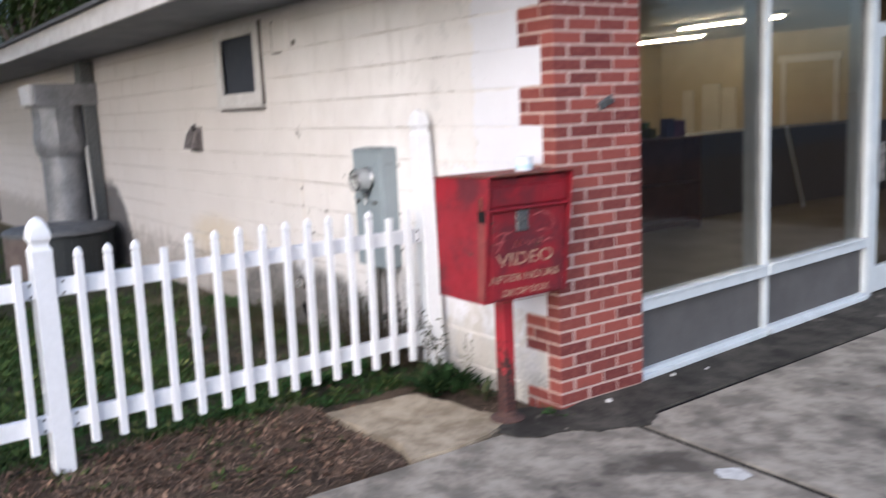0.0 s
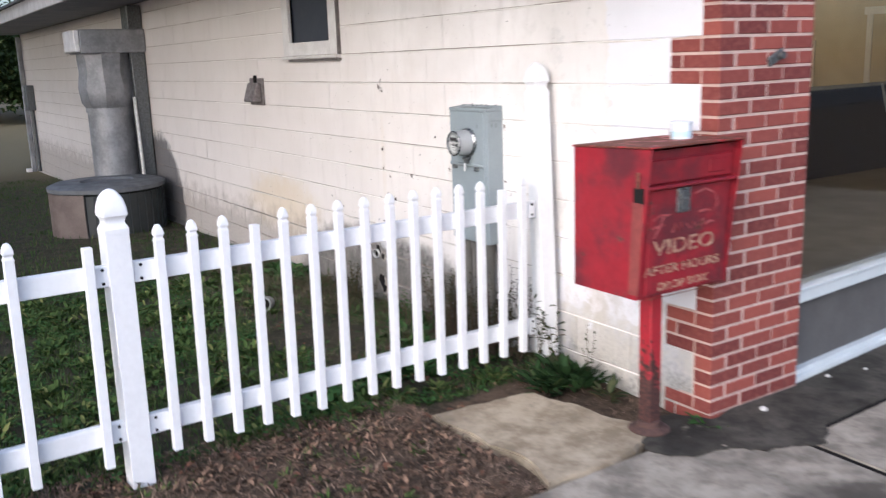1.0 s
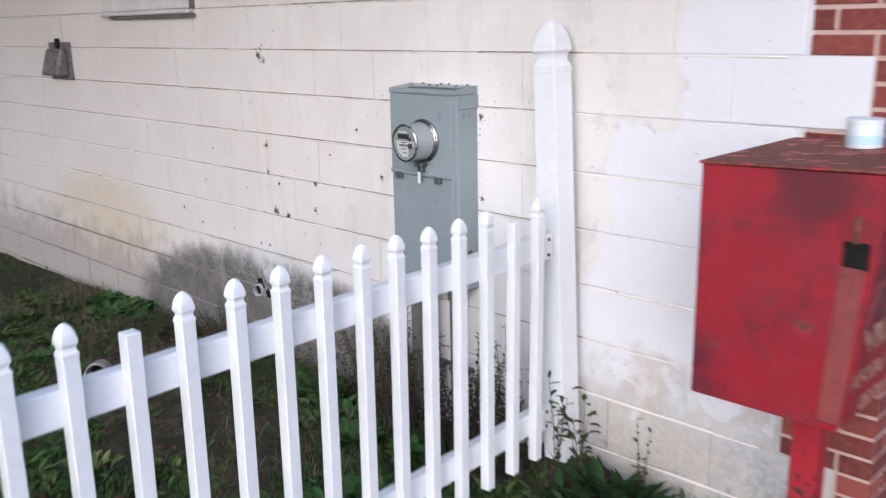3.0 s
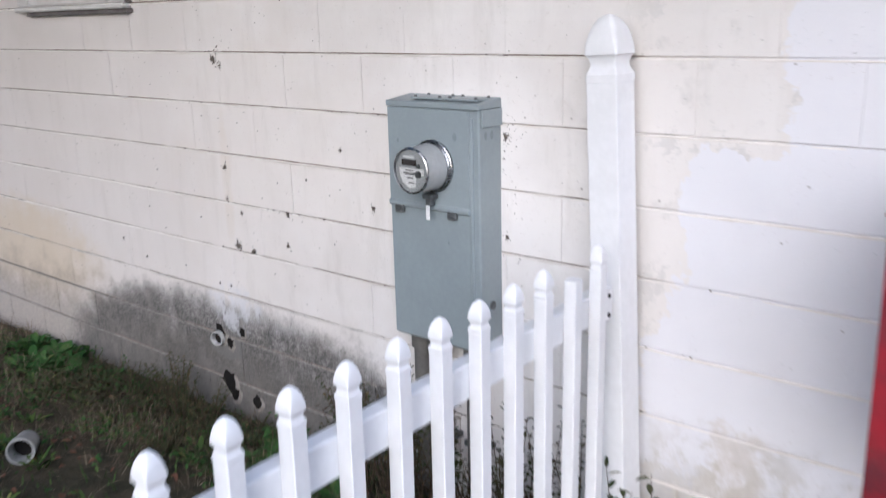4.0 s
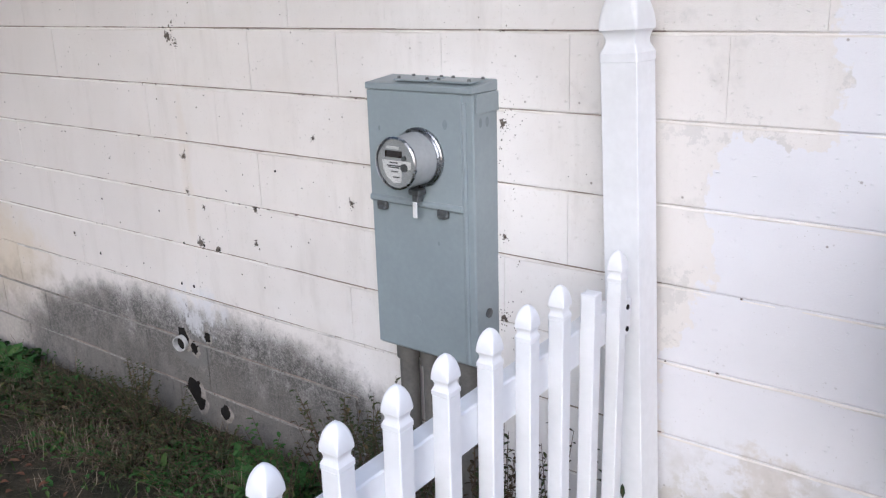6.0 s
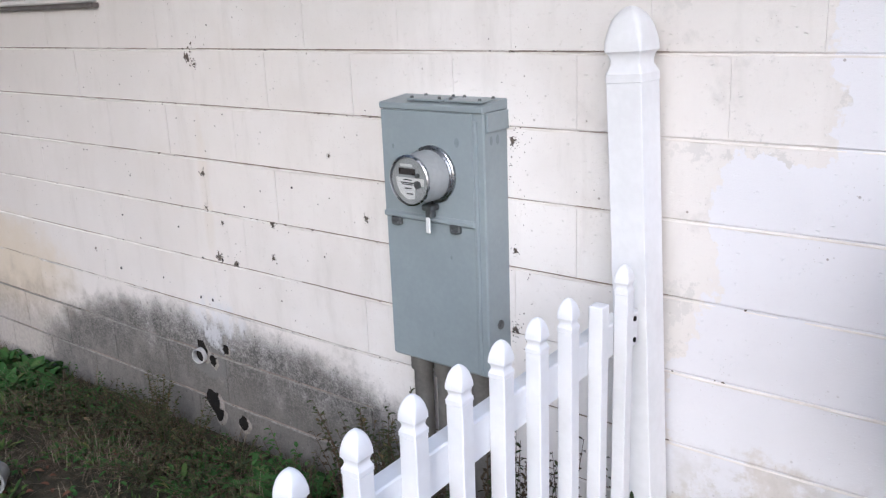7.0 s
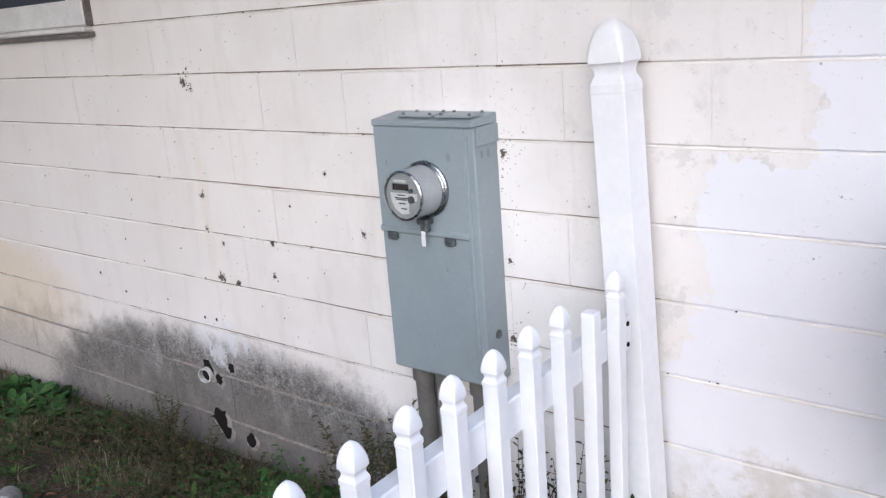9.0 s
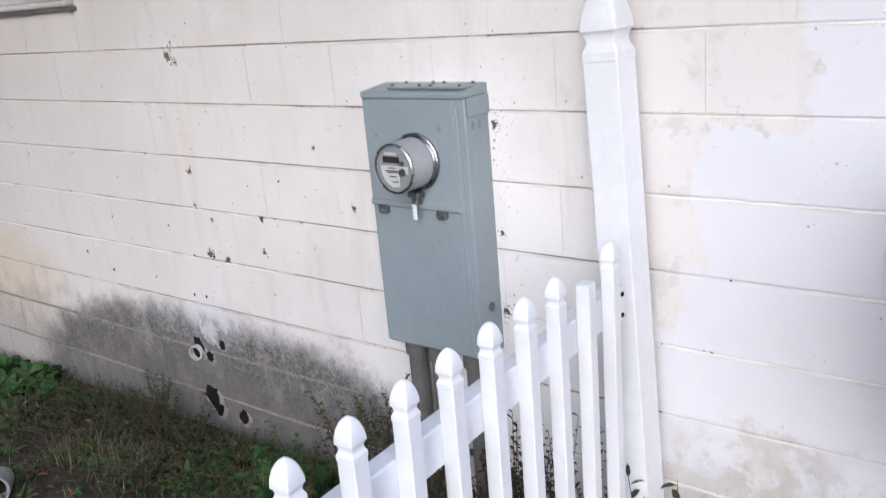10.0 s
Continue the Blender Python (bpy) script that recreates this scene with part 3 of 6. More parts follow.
def bricks():
    rng = random.Random(4)
    full, half = 0.2032 + 0.008, 0.1056
    for k in range(-1, 39):
        z = 1.5004 + (k - 22) * H
        toothed = (math.floor((z - 1.5004 + 0.003) / C) % 2) == 0
        long_first = k % 2 == 0
        widths = [full, full, full] if long_first else [half, full, full, half]
        y = 0.0
        for i, wd in enumerate(widths):
            jut = rng.uniform(-0.0015, 0.0015)
            d = 0.09 if i else (0.095 if long_first or not toothed else 0.2032)
            # front bricks face +x; the first one turns the corner
            me = block_mesh(wd - J, H - J, d + jut, BRICK, 0.003, brick_cache)
            piece("brick", me, pier, Matrix.Translation((jut, y + (0.0 if i == 0 else J / 2), z)) @ pose(0, 0, 0, 0, 0, 90))
            y += wd
        if toothed:
            x1 = -0.095 - J if long_first else -0.2032 - J
            me = block_mesh(x1 + 0.275, H - J, 0.08, BRICK, 0.003, brick_cache)
            piece("brick", me, pier, Matrix.Translation((-0.275, rng.uniform(-0.001, 0.001), z)))


# ---- shop front ----
SHOP = pose(-0.045, 0.60, 0, 0, 0, 5.0)
shop = thing("window_1", "white aluminium shop window over grey bulkhead panels", "shop window", SHOP, kind="structure")
# mullion returns are toned darker than the white fronts
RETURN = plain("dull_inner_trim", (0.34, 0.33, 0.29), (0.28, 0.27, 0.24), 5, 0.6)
MULL = [0.0, 1.42, 2.86]
TOPZ = 2.62
for y in MULL:
    part("mullion", bar(-0.040, 0.0, y - 0.020, y + 0.020, 0.02, TOPZ, 0.003), ALU, shop)
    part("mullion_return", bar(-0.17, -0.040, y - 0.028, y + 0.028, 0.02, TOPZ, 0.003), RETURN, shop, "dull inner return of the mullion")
for i in range(2):
    y0, y1 = MULL[i] + 0.028, MULL[i + 1] - 0.028
    part("sill_rail", bar(-0.10, 0.012, y0, y1, 0.405, 0.475, 0.003), ALU, shop)
    part("sill_lip", bar(-0.02, 0.022, y0, y1, 0.470, 0.482, 0.002), ALU, shop)
    part("bottom_rail", bar(-0.09, 0.004, y0, y1, 0.0, 0.052, 0.003), ALU, shop)
    part("bottom_lip", bar(0.004, 0.03, y0, y1, 0.0, 0.03, 0.003), ALU, shop)
    part("head_rail", bar(-0.09, 0.0, y0, y1, TOPZ - 0.06, TOPZ, 0.003), ALU, shop)
    part("bulkhead_panel", bar(-0.06, -0.035, y0, y1, 0.052, 0.405), PANEL, shop, "dark grey bulkhead panel")
    pane("pane", bar(-0.052, -0.046, y0, y1, 0.475, TOPZ - 0.06), shop, (1, 0, 0))
# glazed entrance beside it
door = thing("door_1", "white aluminium framed glass shop door, closed", "door", SHOP, kind="structure")
part("door_frame", bar(-0.09, 0.0, 2.888, 2.94, 0.0, TOPZ, 0.003), ALU, door)
part("stile", bar(-0.075, -0.02, 2.95, 3.05, 0.02, 2.1, 0.003), ALU, door)
part("stile", bar(-0.075, -0.02, 3.75, 3.85, 0.02, 2.1, 0.003), ALU, door)
part("rail", bar(-0.075, -0.02, 3.05, 3.75, 0.02, 0.22, 0.003), ALU, door)
part("rail", bar(-0.075, -0.02, 3.05, 3.75, 2.0, 2.1, 0.003), ALU, door)
pane("pane", bar(-0.052, -0.046, 3.05, 3.75, 0.22, 2.0), door, (1, 0, 0))
part("handle", rod(bmesh.new(), (0.03, 3.0, 0.9), (0.03, 3.0, 1.2), 0.012), CHROME, door, "steel pull handle")
part("door_frame", bar(-0.09, 0.0, 3.86, 3.92, 0.0, TOPZ, 0.003), ALU, door)
solid("wall_front", bar(-0.12, 0.0, 3.93, 10.7, 0.0, TOPZ + 0.3), PAINT, "white-painted shop front wall", "wall", SHOP, kind="structure")
solid("lintel", bar(-0.14, 0.0, 0.0, 3.93, TOPZ + 0.002, TOPZ + 0.5), PAINT, "white-painted lintel over the shop window", "wall", SHOP, kind="structure")

# ---- inside the shop ----
CARPET = plain("tan_floor", (0.155, 0.125, 0.08), (0.135, 0.107, 0.068), 1.2, 0.6, 0, 120, 0.0003)
bm = bmesh.new()
vs = [bm.verts.new(p) for p in ((-17.9, 0.19, 0.012), (-0.15, 0.19, 0.012), (-0.2, 0.7, 0.012), (-1.0, 10.98, 0.012), (-17.9, 10.98, 0.012))]
bm.faces.new(vs)
r = bmesh.ops.extrude_face_region(bm, geom=list(bm.faces))
for v in r["geom"]:
    if isinstance(v, bmesh.types.BMVert):
        v.co.z = -0.08
bmesh.ops.recalc_face_normals(bm, faces=bm.faces)
solid("floor", bm, CARPET, "plain tan shop floor", "floor", kind="structure")
CEIL = plain("ceiling_board", (0.55, 0.52, 0.45), (0.48, 0.45, 0.39), 6, 0.9)
solid("ceiling", bar(-17.9, -0.2, 0.19, 11.0, TOP + 0.2, TOP + 0.23), CEIL, "plain off-white shop ceiling", "ceiling", kind="structure")
solid("wall_inner", bar(-9.2, -9.0, 0.19, 11.0, 0.0, TOP + 0.2), CREAM, "cream plastered inner wall", "wall", kind="structure")
solid("wall_lining", bar(-9.0, -0.3, 0.192, 0.21, 0.0, TOP + 0.2), CREAM, "cream plastered inner face of the block wall", "wall", kind="structure")


def inner_door(m):
    d = thing("inner_door", "cream panelled inner door in a white frame", "door", m)
    W = plain("inner_white_paint", (0.72, 0.69, 0.62), (0.64, 0.61, 0.55), 5, 0.5)
    part("jamb", bar(-0.55, -0.45, -0.03, 0.0, 0, 2.1, 0.004), W, d)
    part("jamb", bar(0.45, 0.55, -0.03, 0.0, 0, 2.1, 0.004), W, d)
    part("head", bar(-0.60, 0.60, -0.035, 0.0, 2.1, 2.22, 0.004), W, d)
    part("leaf", bar(-0.45, 0.45, -0.015, 0.0, 0.0, 2.1), CREAM, d)
    part("panel", bar(-0.33, -0.05, -0.024, -0.012, 1.1, 1.95, 0.006), CREAM, d)
    part("panel", bar(0.05, 0.33, -0.024, -0.012, 1.1, 1.95, 0.006), CREAM, d)
    return d


inner_door(pose(-5.7, 11.0, 0.012))
W_BOARD = plain("pale_board", (0.66, 0.62, 0.52), (0.58, 0.54, 0.45), 5, 0.6)
for i, (x, h, w) in enumerate(((-7.35, 1.72, 0.16), (-7.75, 1.80, 0.20), (-8.3, 1.70, 0.13))):
    solid("board", bar(-w, w, -0.03, 0.0, 0.0, h, 0.003), W_BOARD, "tall pale board standing against the inner wall", "board", pose(x, 10.97, 0.012, -1.0), group="boards against the wall")
COUNTER = plain("dark_counter", (0.058, 0.064, 0.074), (0.075, 0.080, 0.090), 5, 0.6)
counter = thing("counter", "long dark grey shop counter with a worktop", "counter", pose(-4.55, 6.6, 0.012))
part("body", bar(-0.3, 0.3, -2.2, 4.3, 0.0, 1.06, 0.006), COUNTER, counter)
part("worktop", bar(-0.34, 0.34, -2.25, 4.35, 1.06, 1.10, 0.006), COUNTER, counter)
part("kick_board", bar(0.3, 0.312, -2.2, 4.3, 0.0, 0.10, 0.002), COUNTER, counter)
rack = thing("display_shelf", "dark red low display shelf", "shelf", pose(-3.95, 5.1, 0.012, 0, 0, 90))
MAROON = plain("dark_red_board", (0.06, 0.014, 0.014), (0.04, 0.012, 0.012), 6, 0.6)
part("side_panel", bar(-0.6, -0.57, -0.25, 0.25, 0, 1.1, 0.003), MAROON, rack)
part("side_panel", bar(0.57, 0.6, -0.25, 0.25, 0, 1.1, 0.003), MAROON, rack)
part("top", bar(-0.62, 0.62, -0.27, 0.27, 1.1, 1.13, 0.003), MAROON, rack)
part("back_panel", bar(-0.57, 0.57, 0.0, 0.02, 0, 1.1), MAROON, rack)
for z in (0.1, 0.55):
    part("shelf", bar(-0.57, 0.57, -0.25, 0.0, z, z + 0.025, 0.002), MAROON, rack)
rng = random.Random(5)
for i in range(7):
    c = (rng.uniform(0.02, 0.15), rng.uniform(0.02, 0.15), rng.uniform(0.02, 0.12))
    hh, ww = rng.uniform(0.08, 0.24), rng.uniform(0.05, 0.09)
    solid("carton", bar(-ww, ww, -ww, ww, 0, hh, 0.004), plain("carton_board", c, tuple(k * 0.8 for k in c), 9, 0.6), "small dark carton on the display shelf", "carton", pose(-3.95 + rng.uniform(-0.12, 0.12), 4.65 + i * 0.15, 1.142, 0, 0, rng.uniform(-20, 20)), group="cartons on the shelf")
solid("leaning_pole", rod(bmesh.new(), (0, 0, 0), (-0.33, 0.05, 1.12), 0.016), ALU, "thin white pole leaning against the counter", "pole", pose(-3.88, 8.1, 0.012))
TUBE = glow("lit_tube", (1.0, 0.76, 0.44), 95.0)
for x, y in ((-4.55, 7.3), (-6.9, 4.0), (-7.2, 9.0)):
    lamp = thing("ceiling_light", "lit fluorescent batten lamp under the ceiling", "ceiling light", pose(x, y, TOP + 0.2), group="shop ceiling lights")
    lamp.matrix_world = pose(x, y, TOP + 0.2, 0, 0, 90)
    part("housing", bar(-0.06, 0.06, -0.9, 0.9, -0.05, 0.0, 0.004), ALU, lamp)
    part("tube", rod(bmesh.new(), (0, -0.86, -0.075), (0, 0.86, -0.075), 0.007), TUBE, lamp, "glowing tube")

# ---- side window, vent, plate on the wall ----
SCREEN = plain("dusty_dark_screen", (0.028, 0.033, 0.045), (0.042, 0.048, 0.062), 6, 0.6)
FRAME_SHADE = plain("frame_shadow_tone", (0.16, 0.14, 0.13), (0.09, 0.08, 0.075), 20, 0.9)
sw = thing("window_2", "small dark screened window in a dull white frame", "window", pose(-4.02, 0, 2.045), kind="structure")
part("frame", bar(-0.49, -0.37, -0.03, 0.004, -0.34, 0.335, 0.006), TRIM, sw)
part("frame", bar(0.37, 0.49, -0.03, 0.004, -0.34, 0.335, 0.006), TRIM, sw)
part("frame", bar(-0.37, 0.37, -0.028, 0.004, 0.24, 0.335, 0.006), TRIM, sw)
part("frame", bar(-0.37, 0.37, -0.028, 0.004, -0.34, -0.235, 0.006), TRIM, sw)
part("sill", bar(-0.50, 0.50, -0.045, 0.004, -0.365, -0.342, 0.006), TRIM, sw)
# dark strips stand in for the frame's shadow, right and below
part("shadow_edge", bar(0.491, 0.510, -0.024, 0.002, -0.34, 0.335), FRAME_SHADE, sw, "dark strip standing in for the frame's shadow")
part("shadow_edge", bar(-0.40, 0.51, -0.030, 0.002, -0.385, -0.366), FRAME_SHADE, sw, "dark strip standing in for the frame's shadow")
part("screen", bar(-0.42, 0.42, 0.03, 0.04, -0.3, 0.3), SCREEN, sw, "dark dusty insect screen")
vent = thing("wall_vent", "small rusty grey metal exhaust hood on the wall", "vent", pose(-5.22, 0, 1.29))
VENT = plain("rusty_grey_steel", (0.22, 0.20, 0.195), (0.12, 0.10, 0.095), 20, 0.7, 0.3)
part("flange", bar(-0.16, 0.16, -0.012, 0.002, 0.0, 0.24, 0.003), VENT, vent)
bm = bmesh.new()
box(bm, -0.12, 0.12, -0.10, -0.010, 0.03, 0.20, 0.012)
for v in bm.verts:
    if v.co.y < -0.05 and v.co.z > 0.1:
        v.co.y += 0.045
part("hood", bm, VENT, vent)
part("hook", bar(-0.02, 0.02, -0.03, -0.01, 0.20, 0.265, 0.004), DARK, vent)
plate = thing("cover_plate", "square painted cover plate screwed to the wall", "cover plate", pose(-3.16, 0, 2.10))
part("plate", bar(-0.13, 0.13, -0.014, 0.002, 0.0, 0.23, 0.002), PAINT, plate)
part("plate_edge", bar(-0.145, -0.131, -0.010, 0.002, -0.01, 0.24), MUD, plate, "dirty sealant edge")
part("plate_edge", bar(-0.13, 0.02, -0.010, 0.002, -0.012, -0.001), MUD, plate, "dirty sealant edge")
part("screw", rod(bmesh.new(), (0.24, -0.015, 0.05), (0.24, 0.0, 0.05), 0.02, seg=8), MUD, plate)

# ---- electric meter cabinet ----
mb = thing("meter_cabinet", "grey steel electric meter cabinet on the block wall", "electric meter", pose(-1.72, 0, 0.575))
part("body", bar(-0.183, 0.183, -0.108, 0.004, 0.0, 0.774, 0.004), GREY_STEEL, mb)
part("upper_cover", bar(-0.184, 0.150, -0.116, -0.106, 0.462, 0.766, 0.003), GREY_STEEL, mb)
part("lower_cover", bar(-0.184, 0.150, -0.113, -0.106, 0.006, 0.448, 0.003), GREY_STEEL, mb)
bm = bmesh.new()
box(bm, -0.186, 0.154, -0.124, -0.106, 0.447, 0.468, 0.006)
part("ledge", bm, GREY_STEEL, mb)
bm = bmesh.new()
rod(bm, (0.155, -0.110, 0.01), (0.155, -0.110, 0.745), 0.007, seg=10)
part("side_seam", bm, GREY_STEEL, mb)
bm = bmesh.new()
box(bm, -0.1865, 0.1865, -0.119, 0.004, 0.768, 0.792, 0.003)
for v in bm.verts:
    v.co.z += (v.co.y + 0.062) * 0.10 if v.co.z > 0.782 else 0
lid = part("lid", bm, GREY_STEEL, mb)
bm = bmesh.new()
box(bm, 0.184, 0.190, -0.10, 0.003, 0.715, 0.768, 0.002)
part("lid_flap", bm, GREY_STEEL, mb)
for x in (-0.035, 0.105):
    part("hub_plate", bar(x - 0.062, x + 0.062, -0.098, -0.012, 0.792, 0.798, 0.002), GREY_STEEL, mb)
    for dx, dy in ((-0.05, -0.085), (0.05, -0.085), (-0.05, -0.022), (0.05, -0.022)):
        part("bolt", rod(bmesh.new(), (x + dx, dy, 0.797), (x + dx, dy, 0.804), 0.006, 0.004, 8), DARK_STEEL, mb)
for x in (-0.135, 0.085):
    bm = bmesh.new()
    box(bm, x - 0.018, x + 0.018, -0.129, -0.114, 0.428, 0.452, 0.003)
    box(bm, x - 0.010, x + 0.016, -0.136, -0.128, 0.428, 0.440, 0.003)
    part("clip", bm, DARK_STEEL, mb, "rusty spring clip")
bm = bmesh.new()
turned(bm, [(0.016, 0.0), (0.016, 0.002)], 16, pose(-0.03, -0.1132, 0.10, 90))
part("stamp", bm, GREY_STEEL, mb)
SMUDGE = plain("dull_smudge", (0.19, 0.222, 0.235), (0.225, 0.262, 0.275), 60, 0.7)
for x, z, r in ((0.095, 0.685, 0.013), (0.060, 0.350, 0.006), (-0.14, 0.66, 0.007)):
    bm = turned(bmesh.new(), [(r, 0.0), (r * 0.8, 0.0006)], 16, pose(x, -0.1155 if z > 0.46 else -0.1125, z, 90) @ Matrix.Diagonal((0.75, 1.25, 1, 1)))
    part("smudge", bm, SMUDGE, mb, "darker grey smudge")
for y, z, r in ((-0.075, 0.69, 0.012), (-0.045, 0.69, 0.013)):
    bm = turned(bmesh.new(), [(r, 0.0), (r * 0.8, 0.0006)], 16, pose(0.1825, y, z, 0, 90, 0) @ Matrix.Diagonal((1.3, 0.7, 1, 1)))
    part("smudge", bm, SMUDGE, mb, "darker grey smudge")
for x, z in ((0.17, 0.15),):
    part("knockout", rod(bmesh.new(), (0.182, -0.05, z), (0.1865, -0.05, z), 0.014, seg=14), DARK_STEEL, mb)

# the round meter, axis along -y
AX = pose(0.02, -0.114, 0.600, 90)
bm = turned(bmesh.new(), [(0.098, 0.0), (0.100, 0.006), (0.100, 0.016), (0.093, 0.022), (0.086, 0.022)], 40, AX)
meter = part("meter", bm, CHROME, mb, "round electric meter with steel ring")
bm = turned(bmesh.new(), [(0.092, 0.014), (0.096, 0.020), (0.096, 0.026), (0.092, 0.031)], 40, AX)
part("ring", bm, CHROME, meter)
METER_GREY = plain("light_grey_meter_body", (0.42, 0.43, 0.43), (0.36, 0.37, 0.37), 10, 0.35)
bm = turned(bmesh.new(), [(0.088, 0.018), (0.086, 0.09), (0.083, 0.135), (0.074, 0.135)], 40, AX)
part("sleeve", bm, METER_GREY, meter)
bm = turned(bmesh.new(), [(0.083, 0.134), (0.086, 0.139), (0.086, 0.147), (0.081, 0.151), (0.078, 0.146)], 40, AX, close=False)
part("rim", bm, CHROME, meter)
bm = turned(bmesh.new(), [(0.0795, 0.146), (0.0797, 0.149)], 40, AX)
pane("face_glass", bm, meter, (0, -1, 0), DOME)
FACE = plain("meter_face_grey", (0.34, 0.35, 0.35), (0.30, 0.31, 0.31), 10, 0.5)
bm = turned(bmesh.new(), [(0.078, 0.134), (0.078, 0.1365)], 40, AX)
part("face", bm, FACE, meter)
part("display", bar(-0.010 - 0.018, 0.042, -0.114 - 0.141, -0.114 - 0.136, 0.618, 0.640, 0.001), plain("lcd", (0.045, 0.038, 0.035), (0.035, 0.03, 0.03), 9, 0.25), meter, "dark display")
CARD = plain("white_label_card", (0.70, 0.70, 0.69), (0.62, 0.62, 0.61), 30, 0.6)
bm = bmesh.new()
f = bm.faces.new([bm.verts.new((0.02 + x, -0.114 - 0.1385, 0.600 + z)) for x, z in ((-0.062, 0.008), (0.058, 0.008), (0.056, -0.016), (0.020, -0.018), (0.016, -0.062), (-0.016, -0.066), (-0.046, -0.046), (-0.06, -0.018))])
r = bmesh.ops.extrude_face_region(bm, geom=[f])
for v in r["geom"]:
    if isinstance(v, bmesh.types.BMVert):
        v.co.y += 0.0015
bmesh.ops.recalc_face_normals(bm, faces=bm.faces)
part("label_card", bm, CARD, meter, "white printed card")
INK = plain("dark_print", (0.05, 0.05, 0.05), (0.08, 0.08, 0.08), 30, 0.7)
for x0, x1, z in ((-0.030, 0.006, 0.001), (-0.042, 0.016, -0.009), (-0.036, 0.010, -0.0145), (-0.026, 0.004, -0.028), (-0.018, 0.010, -0.046)):
    part("print_bar", bar(0.02 + x0, 0.02 + x1, -0.114 - 0.1395, -0.114 - 0.1384, 0.600 + z - 0.002, 0.600 + z + 0.002), INK, meter)
part("display_label", bar(-0.022, 0.030, -0.114 - 0.1385, -0.114 - 0.136, 0.645, 0.654), CARD, meter)
for x, z, r in ((0.052, 0.618, 0.008), (0.052, 0.588, 0.013)):
    bm = turned(bmesh.new(), [(r, 0.136), (r, 0.146), (r * 0.7, 0.147)], 16, pose(x, -0.114, z, 90))
    k = part("knob", bm, DARK_STEEL, meter)
bm = bmesh.new()
box(bm, -0.006, 0.042, -0.165, -0.118, 0.478, 0.498, 0.004)
box(bm, 0.006, 0.034, -0.160, -0.128, 0.452, 0.480, 0.004)
part("seal_hasp", bm, DARK_STEEL, meter, "dull steel sealing hasp")
TAG = plain("clear_white_seal_tag", (0.78, 0.78, 0.77), (0.7, 0.7, 0.7), 20, 0.3)
part("seal_tag", bar(0.012, 0.030, -0.166, -0.158, 0.400, 0.456, 0.003), TAG, meter, "white plastic seal tag")
meter.matrix_local = pose(0.008, -0.114, 0.590) @ Matrix.Diagonal((0.83, 0.74, 0.83, 1)) @ pose(-0.02, 0.114, -0.600)

# conduits from the cabinet into the ground
CONDUIT = plain("grey_conduit", (0.15, 0.14, 0.125), (0.10, 0.095, 0.085), 8, 0.65)
for x, r, y in ((-1.845, 0.030, -0.045), (-1.75, 0.022, -0.06), (-1.615, 0.028, -0.05)):
    cd = thing("conduit", "grey conduit pipe rising from soil into the cabinet", "conduit", pose(x, y, -0.08), group="conduits under the meter cabinet")
    part("pipe", rod(bmesh.new(), (0, 0, 0), (0, 0, 0.64), r, seg=16), CONDUIT, cd)
    part("collar", rod(bmesh.new(), (0, 0, 0.60), (0, 0, 0.654), r + 0.008, seg=16), CONDUIT, cd)
    part("strap", bar(-r - 0.02, r + 0.02, -0.005, -y, 0.28, 0.30, 0.002), DARK_STEEL, cd)

# ---- picket fence ----
ANG = math.degrees(math.atan(0.0645))
FENCE = pose(-1.079, -0.1575, 0, -0.4, 0, ANG)
# gothic cap: half width, height and corner softness, in half widths of the shaft
CAP = [(1.0, -0.02, 0.10), (1.04, 0.0, 0.10), (1.04, 0.42, 0.10), (0.94, 0.62, 0.10), (0.83, 0.85, 0.10), (0.82, 1.10, 0.10), (0.90, 1.35, 0.10), (0.97, 1.47, 0.10), (1.05, 1.53, 0.12), (1.06, 1.72, 0.14), (1.055, 1.95, 0.17), (1.03, 2.20, 0.21),
       (0.985, 2.45, 0.26), (0.92, 2.74, 0.32), (0.84, 2.98, 0.38), (0.73, 3.20, 0.44), (0.60, 3.40, 0.50), (0.44, 3.56, 0.55), (0.26, 3.68, 0.58), (0.06, 3.75, 0.58)]


def gothic_cap(rx, ry, z0, tall=1.0):
    """A four-sided pointed cap over a necked collar, standing on a shaft of those half widths."""
    bm = bmesh.new()
    r = (rx + ry) / 2
    loops = []
    for k, h, soft in CAP:
        z = z0 + r * (h if h < 1.53 else 1.53 + (h - 1.53) * tall)
        loop = []
        for q in range(4):
            sx, sy = ((1, 1), (-1, 1), (-1, -1), (1, -1))[q]
            for j in range(4):
                a = math.pi / 2 * (q + j / 3)
                loop.append(bm.verts.new((rx * k * (sx * (1 - soft) + soft * math.cos(a)), ry * k * (sy * (1 - soft) + soft * math.sin(a)), z)))
        loops.append(loop)
    n = len(loops[0])
    for p, q in zip(loops, loops[1:]):
        for i in range(n):
            bm.faces.new((p[i], p[(i + 1) % n], q[(i + 1) % n], q[i]))
    bm.faces.new(list(reversed(loops[0])))
    bm.faces.new(loops[-1])
    bmesh.ops.recalc_face_normals(bm, faces=bm.faces)
    ring = {v: i for i, loop in enumerate(loops) for v in loop}
    for e in bm.edges:
        i, j = sorted((ring[e.verts[0]], ring[e.verts[1]]))
        e.smooth = CAP[i][2] > 0.3 if i != j else e.calc_face_angle(0.0) < 0.45
    for f in bm.faces:
        f.smooth = True
    return mesh_of(bm, VINYL)


PICKET_Z0, PICKET_TOP, PD, PW = 0.096, 1.039, 0.017, 0.0178
